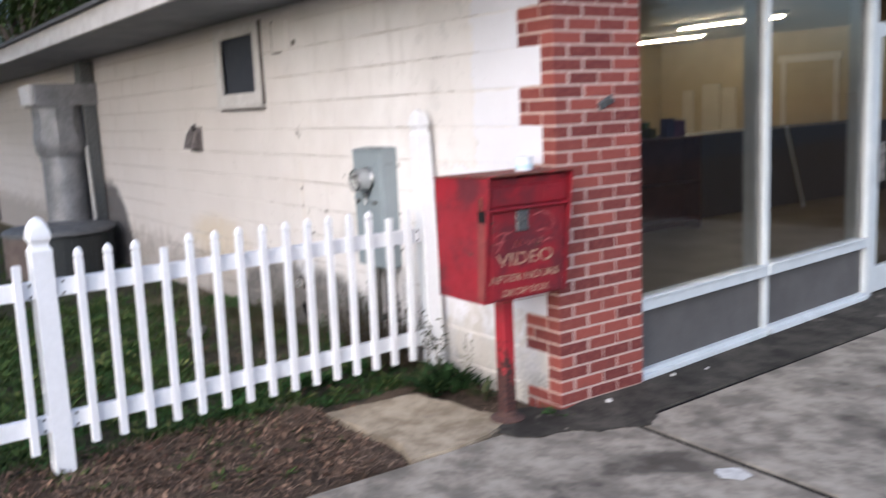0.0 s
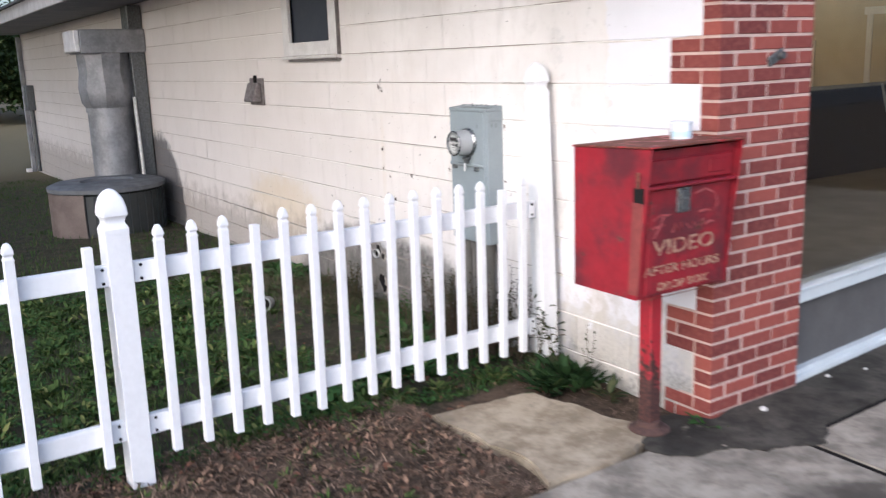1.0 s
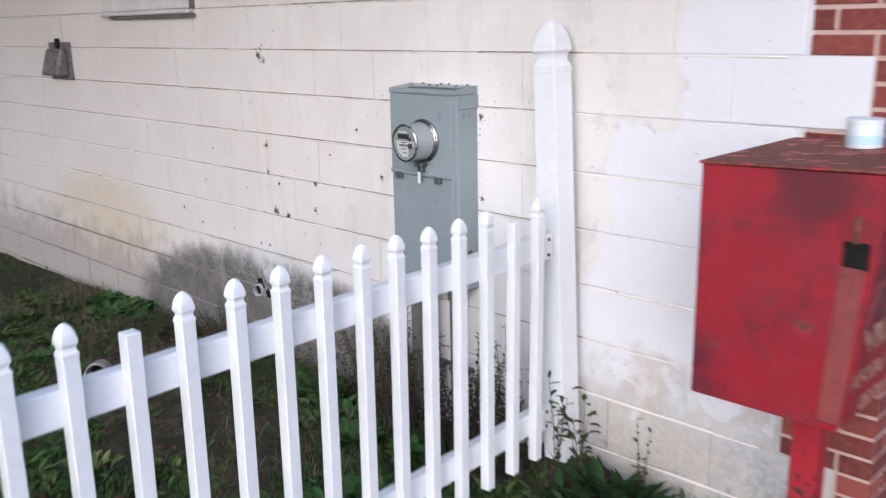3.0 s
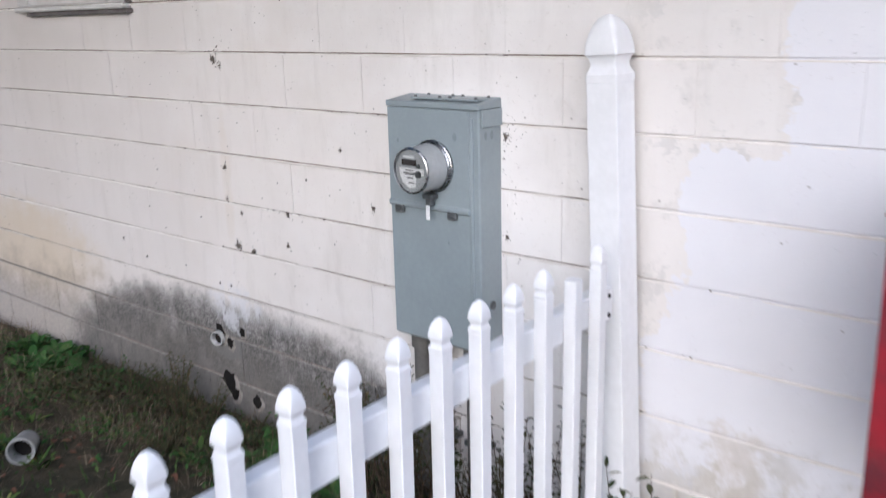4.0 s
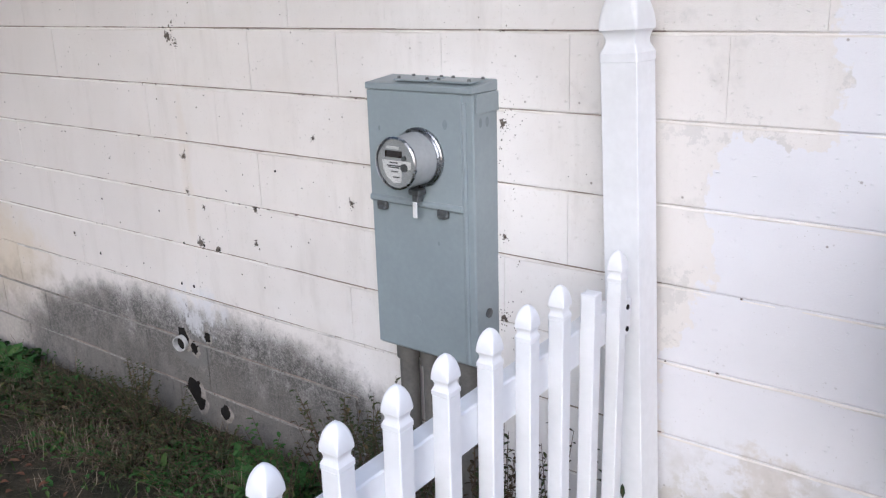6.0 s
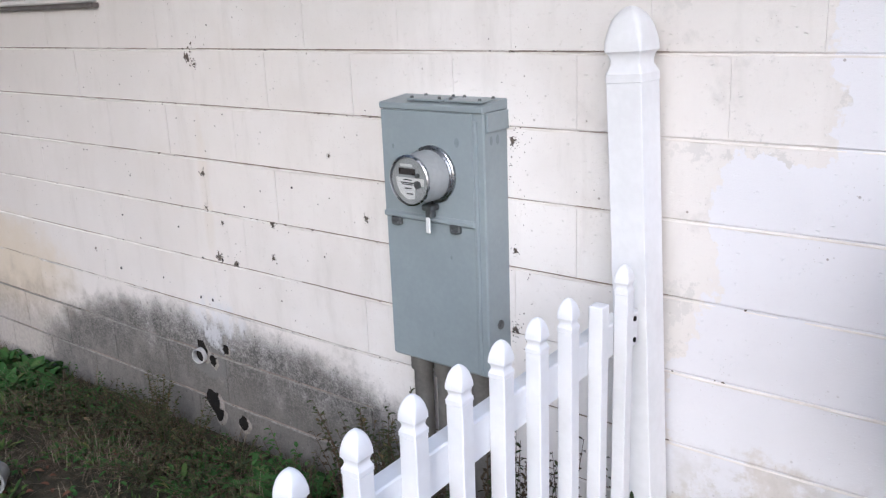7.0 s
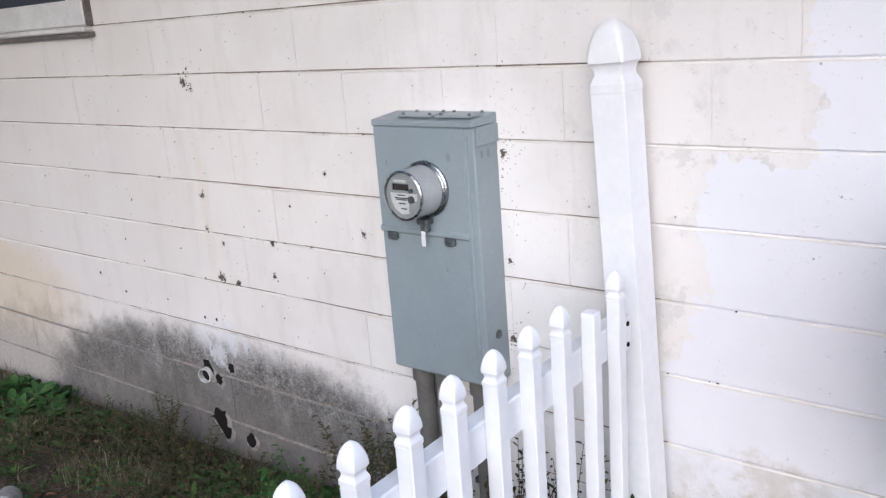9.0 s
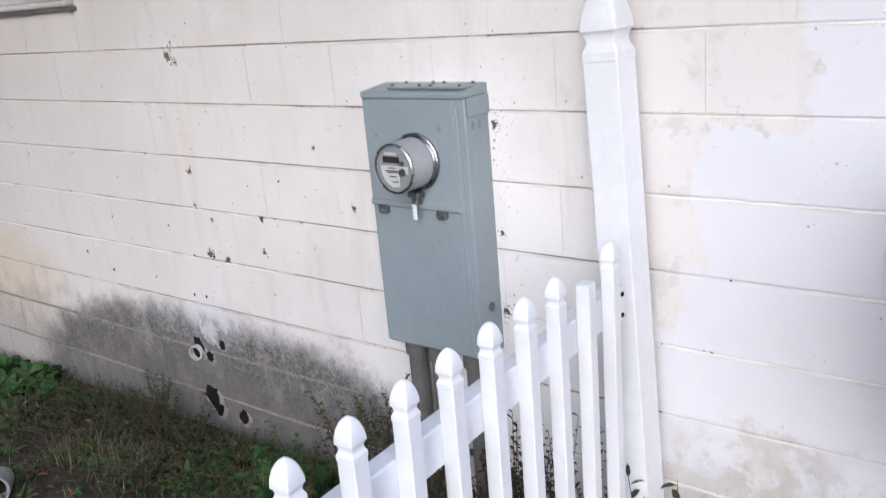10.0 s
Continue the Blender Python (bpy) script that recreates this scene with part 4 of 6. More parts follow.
CAP_H = (PD + PW) / 2 * (1.53 + 2.22 * 1.1)


def picket_mesh(top):
    return mesh_of(bar(-PD, PD, -PW, PW, PICKET_Z0, top, 0.002), VINYL)


POINTED, FLAT, FINIAL = picket_mesh(PICKET_TOP - CAP_H), picket_mesh(PICKET_TOP - 0.058), gothic_cap(PD, PW, PICKET_TOP - CAP_H, 1.1)


def rail_screws(y, z, parent, socket=False):
    """The two screws at a rail's end; the tall post has a moulded socket round them."""
    x = 0.018
    if socket:
        x = 0.032
        parent = part("rail_socket", bar(0.012, x, y - 0.024, y + 0.024, z - 0.045, z + 0.045, 0.003), VINYL, parent, "white moulded rail socket")
    for dz in (-0.027, 0.027):
        part("screw", rod(bmesh.new(), (x - 0.001, y, z + dz), (x + 0.003, y, z + dz), 0.0065, seg=10), DARK, parent, "dark screw head")


RAILS = (0.857, 0.222)


def fence_section(y_from, count, flats, m, label, gone=(), near=0.09, far=0.10):
    f = thing("picket_fence", label, "fence", m, group="white picket fence")
    ys = [y_from - i * 0.1356 for i in range(count)]
    lo, hi = ys[-1] - far, ys[0] + near
    for z in RAILS:
        part("rail", bar(-0.022, 0.018, lo, hi, z - 0.041, z + 0.041, 0.003), VINYL, f)
    rng = random.Random(count)
    for i, y in enumerate(ys):
        if i in gone:
            continue
        ob = new("picket", FLAT if i in flats else POINTED)
        ob.parent = f
        ob.matrix_local = pose(0.018 + PD, y, rng.uniform(-0.0015, 0.0015), rng.uniform(-0.12, 0.12), rng.uniform(-0.12, 0.12), rng.uniform(-1.2, 1.2))
        if i not in flats:
            cap = new("finial", FINIAL)
            cap.parent = ob
    return f


def fence_post(m, height, label):
    """A square hollow-looking vinyl post with its own cap."""
    f = thing("fence_post", label, "fence post", m, group="fence posts")
    r = 0.046
    p = part("post", bar(-r, r, -r, r, 0.0, height - r * 3.75, 0.0018), VINYL, f)
    cap = new("cap", gothic_cap(r, r, height - r * 3.75))
    cap.parent = p
    return f


near_fence = fence_section(-0.111, 15, {1, 11}, FENCE, "white vinyl picket fence between two posts, two finials missing", near=0.056)
for z in RAILS:
    rail_screws(-0.036, z, near_fence, True)
    rail_screws(-2.082, z, near_fence)
fence_post(pose(-1.0385, -0.100, 0.045, -0.3, -2.9, -1.0), 1.568, "tall white vinyl fence post with pointed cap, leaning")
fence_post(FENCE @ pose(-0.005, -2.157, -0.08, 0.4), 1.27, "white vinyl fence post with pointed cap, scuffed foot")
far_fence = fence_section(-2.283, 15, {0}, FENCE, "white vinyl picket fence running on past the post, one picket missing", {1})
for z in RAILS:
    rail_screws(-2.228, z, far_fence)

# ---- red drop box ----
DB = pose(-0.29, -0.291, 0.665)
drop = thing("drop_box", "rusty red steel video return box on a post", "drop box", DB)
HW = 0.265
PROFILE = [(0.0, 0.0), (0.375, 0.0), (0.448, 0.612), (0.0, 0.597)]


def side_plate(y):
    bm = bmesh.new()
    f = bm.faces.new([bm.verts.new((x, y, z)) for x, z in PROFILE])
    r = bmesh.ops.extrude_face_region(bm, geom=[f])
    for v in r["geom"]:
        if isinstance(v, bmesh.types.BMVert):
            v.co.y += 0.006 if y < 0 else -0.006
    bmesh.ops.recalc_face_normals(bm, faces=bm.faces)
    bmesh.ops.bevel(bm, geom=list(bm.edges), offset=0.0015, segments=1, affect="EDGES")
    return bm


part("side_panel", side_plate(-HW), RED, drop)
part("side_panel", side_plate(HW), RED, drop)
part("back_panel", bar(0.0, 0.006, -HW + 0.006, HW - 0.006, 0.0, 0.597), RED, drop)
part("floor_panel", bar(0.006, 0.366, -HW + 0.006, HW - 0.006, 0.0, 0.006), RED, drop)
bm = bmesh.new()
box(bm, -0.006, 0.455, -HW - 0.006, HW + 0.006, 0.0, 0.008, 0.002)
for v in bm.verts:
    v.co.z += 0.598 + 0.016 * v.co.x / 0.445
part("roof", bm, RUSTED_ROOF, drop, "roof sheet worn to brown rust")
# front leans back towards its foot, set behind the side flanges
FRONT = pose(0.372, 0, 0.0, 0, 3.2, 0)
front = part("front_panel", bar(-0.006, 0.0, -HW + 0.007, HW - 0.007, 0.004, 0.60), RED, drop)
front.matrix_local = FRONT
flap = part("chute_flap", bar(0.0, 0.012, -HW + 0.03, HW - 0.03, 0.470, 0.565, 0.004), RED, front)
part("flap_slot", bar(0.011, 0.016, 0.10, 0.19, 0.49, 0.545, 0.003), RED, front)
part("flap_ledge", bar(0.0, 0.030, -HW + 0.012, HW - 0.012, 0.450, 0.464, 0.004), RED, front)
part("door_panel", bar(0.0, 0.008, -HW + 0.04, HW - 0.035, 0.012, 0.445, 0.003), RED, front)
lockp = part("lock_plate", bar(0.008, 0.014, -0.078, 0.000, 0.340, 0.445, 0.003), CHROME, front, "steel lock plate")
lock = part("lock", bar(0.013, 0.020, -0.062, -0.016, 0.352, 0.434, 0.004), DARK_STEEL, front)
part("key_button", rod(bmesh.new(), (0.018, -0.039, 0.40), (0.026, -0.039, 0.40), 0.009, seg=12), CHROME, front)
for z in (0.20, 0.07):
    part("hinge_line", bar(0.008, 0.0105, -HW + 0.05, HW - 0.05, z - 0.075, z - 0.0725), RUSTY, front)
latch = part("latch_plate", bar(0.352, 0.408, -HW - 0.004, -HW + 0.001, 0.02, 0.40, 0.002), plain("faded_brown_red", (0.24, 0.050, 0.042), (0.16, 0.030, 0.028), 12, 0.6), drop, "faded brown-red strip")
for q in latch.data.vertices:
    q.co.x += 0.060 * (q.co.z - 0.2) - 0.016
bm = bmesh.new()
box(bm, 0.352, 0.410, -HW - 0.003, -HW + 0.002, 0.395, 0.458, 0.004)
part("torn_hole", bm, DARK, drop, "dark ragged hole")
part("hasp", bar(0.372, 0.388, -HW - 0.010, -HW, 0.455, 0.52, 0.003), RUSTY, drop)
pole = thing("drop_box_stand", "red square steel stand post flaking to rust", "stand", pose(-0.065, -0.32, 0.0))
part("post", bar(-0.036, 0.036, -0.036, 0.036, 0.0, 0.663, 0.006), STAND, pole)
bm = turned(bmesh.new(), [(0.088, 0.0), (0.092, 0.010), (0.080, 0.018), (0.055, 0.026), (0.052, 0.05), (0.042, 0.052)], 24)
part("base_flange", bm, RUSTED, pole, "rust-brown round foot")


def words(text, size, y, z, material, parent, thin=1.0):
    cu = bpy.data.curves.new("text", "FONT")
    cu.body, cu.size, cu.extrude, cu.align_x, cu.align_y = text, size, 0.0008, "CENTER", "CENTER"
    cu.offset = 0.0012
    tmp = bpy.data.objects.new("text", cu)
    scene.collection.objects.link(tmp)
    me = bpy.data.meshes.new_from_object(tmp.evaluated_get(bpy.context.evaluated_depsgraph_get()))
    bpy.data.objects.remove(tmp)
    me.transform(Matrix.Translation((0.0095, y, z)) @ Matrix.Rotation(radians(90), 4, "Z") @ Matrix.Rotation(radians(90), 4, "X") @ Matrix.Diagonal((thin, 1, 1, 1)))
    me.materials.clear()
    me.materials.append(material)
    ob = new("lettering", me)
    ob.parent = parent
    ob["label"] = "chipped cream lettering"
    return ob


words("VIDEO", 0.088, -0.015, 0.203, LETTER, front, 1.40)
words("AFTER HOURS", 0.050, -0.018, 0.112, LETTER, front, 1.36)
words("DROP BOX", 0.046, -0.010, 0.040, LETTER, front, 1.28)


def scratch(points, width, parent):
    """One worn brush stroke of old faded lettering on the door."""
    bm = bmesh.new()
    last = None
    for (y0, z0), (y1, z1) in zip(points, points[1:]):
        d = Vector((y1 - y0, z1 - z0)).normalized() * width / 2
        pair = [bm.verts.new((0.0092, y0 - d.y, z0 + d.x)), bm.verts.new((0.0092, y0 + d.y, z0 - d.x))]
        if last:
            bm.faces.new((last[0], last[1], pair[1], pair[0]))
        last = pair
    end = bm.verts.new((0.0092, *points[-1]))
    bm.faces.new((last[0], last[1], end))
    r = bmesh.ops.extrude_face_region(bm, geom=list(bm.faces))
    for v in r["geom"]:
        if isinstance(v, bmesh.types.BMVert):
            v.co.x -= 0.0011
    part("faded_stroke", bm, PALE, parent)


# the flourish of an old sign, too worn to read
for pts in (((-0.205, 0.325), (-0.16, 0.342), (-0.12, 0.336), (-0.10, 0.342)), ((-0.145, 0.335), (-0.165, 0.29), (-0.19, 0.255), (-0.205, 0.25)), ((-0.21, 0.292), (-0.17, 0.296), (-0.13, 0.302)),
            ((-0.09, 0.262), (-0.075, 0.298), (-0.06, 0.264), (-0.045, 0.298), (-0.03, 0.266)), ((-0.01, 0.29), (0.01, 0.266), (0.03, 0.292), (0.05, 0.268)), ((0.07, 0.268), (0.085, 0.300), (0.10, 0.27), (0.13, 0.284), (0.17, 0.276)),
            ((0.03, 0.41), (0.09, 0.425), (0.15, 0.40), (0.17, 0.36), (0.15, 0.325)), ((0.06, 0.33), (0.10, 0.335), (0.15, 0.325))):
    scratch(pts, 0.009, front)

can = thing("drink_can", "small white and blue squat tin on the box roof", "tin", pose(-0.05, -0.17, 1.277))
TIN = plain("white_tin", (0.72, 0.76, 0.78), (0.62, 0.68, 0.72), 20, 0.35)
BLUE = plain("pale_blue_label", (0.42, 0.62, 0.70), (0.60, 0.72, 0.76), 25, 0.4)
part("body", turned(bmesh.new(), [(0.042, 0.0), (0.044, 0.004), (0.044, 0.06), (0.042, 0.064)], 24), TIN, can)
part("band", turned(bmesh.new(), [(0.0446, 0.012), (0.0446, 0.036)], 24, close=False), BLUE, can)
part("lid", turned(bmesh.new(), [(0.045, 0.062), (0.0455, 0.066), (0.0455, 0.074), (0.043, 0.076), (0.03, 0.0755)], 24), TIN, can)

# ---- pipes and dabs on the wall ----
def wall_pipe(x, z, r, out):
    p = thing("pipe_stub", "short weathered white plastic pipe stub in the wall", "pipe", pose(x, 0, z))
    bm = bmesh.new()
    turned(bm, [(r * 0.86, -0.02), (r, -0.02), (r, out), (r * 0.86, out), (r * 0.84, -0.015)], 24, pose(0, 0, 0, 90, 0, 14), close=False)
    part("tube", bm, PVC, p)
    part("bore", rod(bmesh.new(), (0, 0.004, 0), (0, -out * 0.4, 0), r * 0.86, seg=20), DARK, p)


def ragged(name, x, z, r, material, seed, flat=0.004, tall=1.0):
    """A small uneven lump or broken hole lying on the wall face."""
    rng = random.Random(seed)
    bm = bmesh.new()
    n = 14
    rim = [bm.verts.new((x + r * (0.75 + 0.5 * rng.random()) * math.cos(2 * math.pi * i / n), 0.003, z + tall * r * (0.75 + 0.5 * rng.random()) * math.sin(2 * math.pi * i / n))) for i in range(n)]
    mid = [bm.verts.new((x + (v.co.x - x) * 0.6, -flat, z + (v.co.z - z) * 0.6)) for v in rim]
    top = bm.verts.new((x, -flat * 1.3, z))
    for i in range(n):
        j = (i + 1) % n
        bm.faces.new((rim[i], rim[j], mid[j], mid[i]))
        bm.faces.new((mid[i], mid[j], top))
    bmesh.ops.recalc_face_normals(bm, faces=bm.faces)
    return part(name, bm, material, wall)


wall_pipe(-3.09, 0.262, 0.032, 0.030)
for i, (x, z, r) in enumerate(((-3.085, 0.285, 0.052), (-3.02, 0.25, 0.035), (-2.925, 0.315, 0.030), (-3.05, 0.060, 0.060), (-3.02, 0.01, 0.045), (-2.86, 0.005, 0.040))):
    # no recess: pale patch paints the hole's lit lower lip, black its shaded depth
    ragged("hole_lit_lip", x + 0.12 * r, z - 0.16 * r, r * 1.2, LIT_LIP, 30 + i, 0.002, 0.95)
    ragged("hole_dark_depth", x, z, r * 0.95, DARK, 30 + i, 0.0042, 1.0)


def splat(x, z, r, seed):
    """A smear of dried mud and lichen: many small ragged crumbs, denser in the middle."""
    rng = random.Random(seed)
    v, f = [], []
    for i in range(46):
        q = abs(rng.gauss(0, 0.55))
        a = rng.uniform(0, 6.283)
        cx, cz = x + r * q * math.cos(a), z + r * 1.15 * q * math.sin(a)
        size = r * rng.uniform(0.10, 0.42) / (1 + 1.3 * q)
        long, turn = rng.uniform(1.0, 2.6), rng.uniform(0, 3.14)
        n = len(v)
        for j in range(7):
            b = 6.283 * j / 7
            k = rng.uniform(0.6, 1.3)
            px, pz = size * long * k * math.cos(b), size * k * math.sin(b)
            v.append((cx + px * math.cos(turn) - pz * math.sin(turn), 0.002, cz + px * math.sin(turn) + pz * math.cos(turn)))
        v.append((cx, -0.002 - rng.random() * 0.004, cz))
        f += [(n + j, n + (j + 1) % 7, n + 7) for j in range(7)]
    me = bpy.data.meshes.new("mud_dab")
    me.from_pydata(v, [], f)
    me.materials.append(MUD)
    ob = new("mud_dab", me)
    ob.parent = wall


for i, (px, pz, r) in enumerate(((-2.962, 1.468, 0.034), (-2.925, 1.445, 0.016), (-2.951, 1.036, 0.020), (-2.901, 0.710, 0.026), (-2.801, 0.701, 0.017), (-2.099, 0.961, 0.014), (-3.807, 0.612, 0.012), (-2.57, 0.881, 0.014), (-2.582, 0.753, 0.012), (-2.253, 1.157, 0.010), (-2.95, 0.90, 0.012), (-2.86, 0.852, 0.010), (-1.515, 1.255, 0.015), (-1.52, 0.70, 0.018), (-1.515, 0.94, 0.012))):
    splat(px, pz, r, 70 + i)
for i, (px, pz, r) in enumerate(((-3.054, 0.518, 0.010), (-2.977, 0.520, 0.010), (-2.885, 0.700, 0.009), (-2.795, 0.698, 0.009), (-3.01, 0.69, 0.007), (-2.565, 0.885, 0.006), (-3.62, 0.55, 0.008), (-3.30, 0.56, 0.006), (-3.55, 0.80, 0.005), (-2.62, 1.0, 0.005), (-2.72, 0.93, 0.005), (-3.15, 0.80, 0.005), (-3.45, 0.98, 0.005), (-2.45, 1.03, 0.006), (-2.31, 0.80, 0.004))):
    ragged("nail_hole", px, pz, r * 0.8, DARK, 60 + i, 0.002, 1.2)

hook = thing("wall_bracket", "small dark metal bracket stub on the brick pier", "bracket", pose(0.0, 0.36, 1.60, 25, 0, 0))
part("plate", bar(-0.004, 0.012, -0.055, 0.055, -0.022, 0.022, 0.006), DARK_STEEL, hook)
part("stub", rod(bmesh.new(), (0.01, 0.02, 0.0), (0.035, 0.02, 0.0), 0.016), DARK_STEEL, hook)

# ---- air unit, duct and downspout along the wall ----
unit = thing("air_unit", "dark round outdoor air conditioning unit on grass", "air conditioner", pose(-8.35, -0.72, ground_z(-8.35, -0.72) - 0.02))
UNIT = plain("dark_green_black_sheet", (0.022, 0.026, 0.026), (0.035, 0.038, 0.038), 8, 0.5)
BROWN = plain("faded_brown_sheet", (0.15, 0.115, 0.10), (0.10, 0.075, 0.065), 5, 0.6)
part("casing", turned(bmesh.new(), [(0.60, 0.0), (0.62, 0.02), (0.62, 0.50), (0.60, 0.52)], 48), UNIT, unit)
part("top_cover", turned(bmesh.new(), [(0.60, 0.52), (0.66, 0.53), (0.66, 0.575), (0.60, 0.60), (0.30, 0.61), (0.28, 0.58)], 48), LID, unit, "dull grey metal top cover")
for i in range(40):
    a = 2 * math.pi * i / 40
    part("fin", bar(0.612, 0.634, -0.006, 0.006, 0.04, 0.50), UNIT, unit).matrix_local = pose(0, 0, 0, 0, 0, math.degrees(a))
bm = bmesh.new()
arc = [[bm.verts.new((r * math.cos(radians(a)), r * math.sin(radians(a)), z)) for r, z in ((0.636, 0.0), (0.65, 0.0), (0.65, 0.52), (0.636, 0.52))] for a in range(-120, -30, 6)]
for p, q in zip(arc, arc[1:]):
    for i in range(4):
        j = (i + 1) % 4
        bm.faces.new((p[i], p[j], q[j], q[i]))
bm.faces.new(arc[0])
bm.faces.new(list(reversed(arc[-1])))
part("side_cover", bm, BROWN, unit, "faded brown curved side cover")
duct = thing("air_duct", "dull galvanised round duct with dented elbow and hood", "duct", pose(-9.1, -0.42, ground_z(-9.1, -0.4) - 0.02))
part("riser", turned(bmesh.new(), [(0.27, 0.0), (0.27, 1.40)], 28), GALV, duct)
part("band", turned(bmesh.new(), [(0.285, 1.38), (0.285, 1.43)], 28), GALV, duct)
bm = turned(bmesh.new(), [(0.28, 1.42), (0.33, 1.50), (0.35, 1.68), (0.32, 1.86), (0.34, 2.06), (0.33, 2.10)], 10)
for v in bm.verts:
    v.co += Vector((noise.noise(v.co * 4) * 0.03, noise.noise(v.co * 4 + Vector((5, 0, 0))) * 0.03, 0))
part("elbow", bm, GALV, duct)
part("hood", bar(-0.34, 0.34, -0.34, 0.42, 2.08, 2.36, 0.01), GALV, duct)
part("hood_end", bar(-0.30, 0.33, -0.40, -0.342, 2.10, 2.35, 0.01), TRIM, duct, "pale hood end plate")
part("dark_upright", bar(0.0, 0.30, 0.24, 0.41, 0.5, 2.64, 0.01), DARK_STEEL, duct, "dark flat upright strip against the wall")
rod_bm = rod(bmesh.new(), (0.36, 0.25, 0.1), (0.33, 0.22, 1.55), 0.022, seg=10)
part("drain_pipe", rod_bm, PVC, duct, "pale slender pipe")
spout = thing("downspout", "dull white metal downspout on the wall end", "downspout", pose(-18.1, -0.06, ground_z(-18, 0) - 0.02))
part("pipe", bar(-0.05, 0.05, -0.05, 0.04, 0.0, 2.80, 0.01), GALV, spout)
part("elbow", bar(-0.05, 0.05, -0.16, -0.05, 0.0, 0.09, 0.01), TRIM, spout)
meter_far = thing("junction_box", "small dark electrical box near the wall end", "junction box", pose(-17.5, -0.0, 0.9))
part("box", bar(-0.2, 0.2, -0.14, 0.002, 0.0, 0.5, 0.01), DARK_STEEL, meter_far)
part("pipe", rod(bmesh.new(), (0, -0.05, -1.25), (0, -0.05, 0.0), 0.04, seg=10), DARK_STEEL, meter_far)

# ---- plants and litter ----
def leaf_sheet(v, f, base, way, up, length, width):
    """Adds one folded leaf: a six-point blade along way."""
    side = way.cross(up)
    if side.length < 1e-4:
        side = Vector((1, 0, 0))
    side.normalize()
    n = len(v)
    lift = side.cross(way).normalized() * (width * 0.25)
    v += [base, base + way * length * 0.35 + side * width * 0.5 + lift, base + way * length * 0.75 + side * width * 0.36 + lift * 0.6,
          base + way * length - lift, base + way * length * 0.75 - side * width * 0.36 + lift * 0.6, base + way * length * 0.35 - side * width * 0.5 + lift, base + way * length * 0.6]
    f += [(n, n + 1, n + 6), (n + 1, n + 2, n + 6), (n + 2, n + 3, n + 6), (n + 3, n + 4, n + 6), (n + 4, n + 5, n + 6), (n + 5, n, n + 6)]


def leaf_part(name, v, f, material, parent):
    me = bpy.data.meshes.new(name)
    me.from_pydata([tuple(p) for p in v], [], f)
    me.materials.append(material)
    for p in me.polygons:
        p.use_smooth = True
    ob = new(name, me)
    ob.parent = parent
    return ob


def weed(x, y, seed, label, stems, height, leaf, material, spread=0.08, per=9, narrow=0.5, z=None):
    """A weed: thin stems from one root, with leaves along them."""
    rng = random.Random(seed)
    t = thing("weed", label, "weed", pose(x, y, (ground_z(x, y) if z is None else z) - 0.006))
    bm = bmesh.new()
    v, f = [], []
    for s in range(stems):
        a = rng.uniform(0, 2 * math.pi)
        h = height * rng.uniform(0.55, 1.0)
        lean = Vector((math.cos(a), math.sin(a), 0)) * spread * rng.uniform(0.3, 1.6)
        if y + lean.y > -0.03:
            lean.y = -abs(lean.y)
        p0, p1, p2 = Vector((lean.x * 0.1, lean.y * 0.1, 0)), lean * 0.5 + Vector((0, 0, h * 0.55)), lean + Vector((rng.uniform(-0.02, 0.02), rng.uniform(-0.02, 0.0), h))
        rod(bm, p0, p1, 0.0022, 0.0017, 5)
        rod(bm, p1, p2, 0.0017, 0.0008, 5)
        for i in range(per):
            k = (i + rng.random()) / per
            q = p0.lerp(p1, k * 2) if k < 0.5 else p1.lerp(p2, k * 2 - 1)
            b = rng.uniform(0, 2 * math.pi)
            way = Vector((math.cos(b), math.sin(b), rng.uniform(-0.1, 0.7))).normalized()
            if y + q.y + way.y * leaf > -0.01:
                way.y = -abs(way.y)
            leaf_sheet(v, f, q, way, Vector((0, 0, 1)), leaf * rng.uniform(0.6, 1.2), leaf * narrow * rng.uniform(0.7, 1.2))
    part("stalk", bm, STEM, t)["kind"] = "stuff"
    leaf_part("foliage", v, f, material, t)["kind"] = "stuff"
    return t


def rosette(x, y, seed, label, count, length, material, narrow=0.3, rise=0.7, wide=0.05):
    """Low leaves from one crown, arching outwards."""
    rng = random.Random(seed)
    t = thing("weed", label, "weed", pose(x, y, ground_z(x, y) - 0.006))
    v, f = [], []
    for i in range(count):
        a = rng.uniform(0, 2 * math.pi)
        r = rng.uniform(0, wide)
        base = Vector((r * math.cos(a), r * math.sin(a), 0.0))
        way = Vector((math.cos(a), math.sin(a), rise * rng.uniform(0.3, 1.6))).normalized()
        if y + base.y + way.y * length > -0.02:
            way.y = -abs(way.y) * 0.5
            way.normalize()
        base.z = rng.uniform(0.0, length * 0.5)
        leaf_sheet(v, f, base, way, Vector((0, 0, 1)), length * rng.uniform(0.6, 1.2), length * narrow * rng.uniform(0.7, 1.2))
    leaf_part("foliage", v, f, material, t)["kind"] = "stuff"
    return t


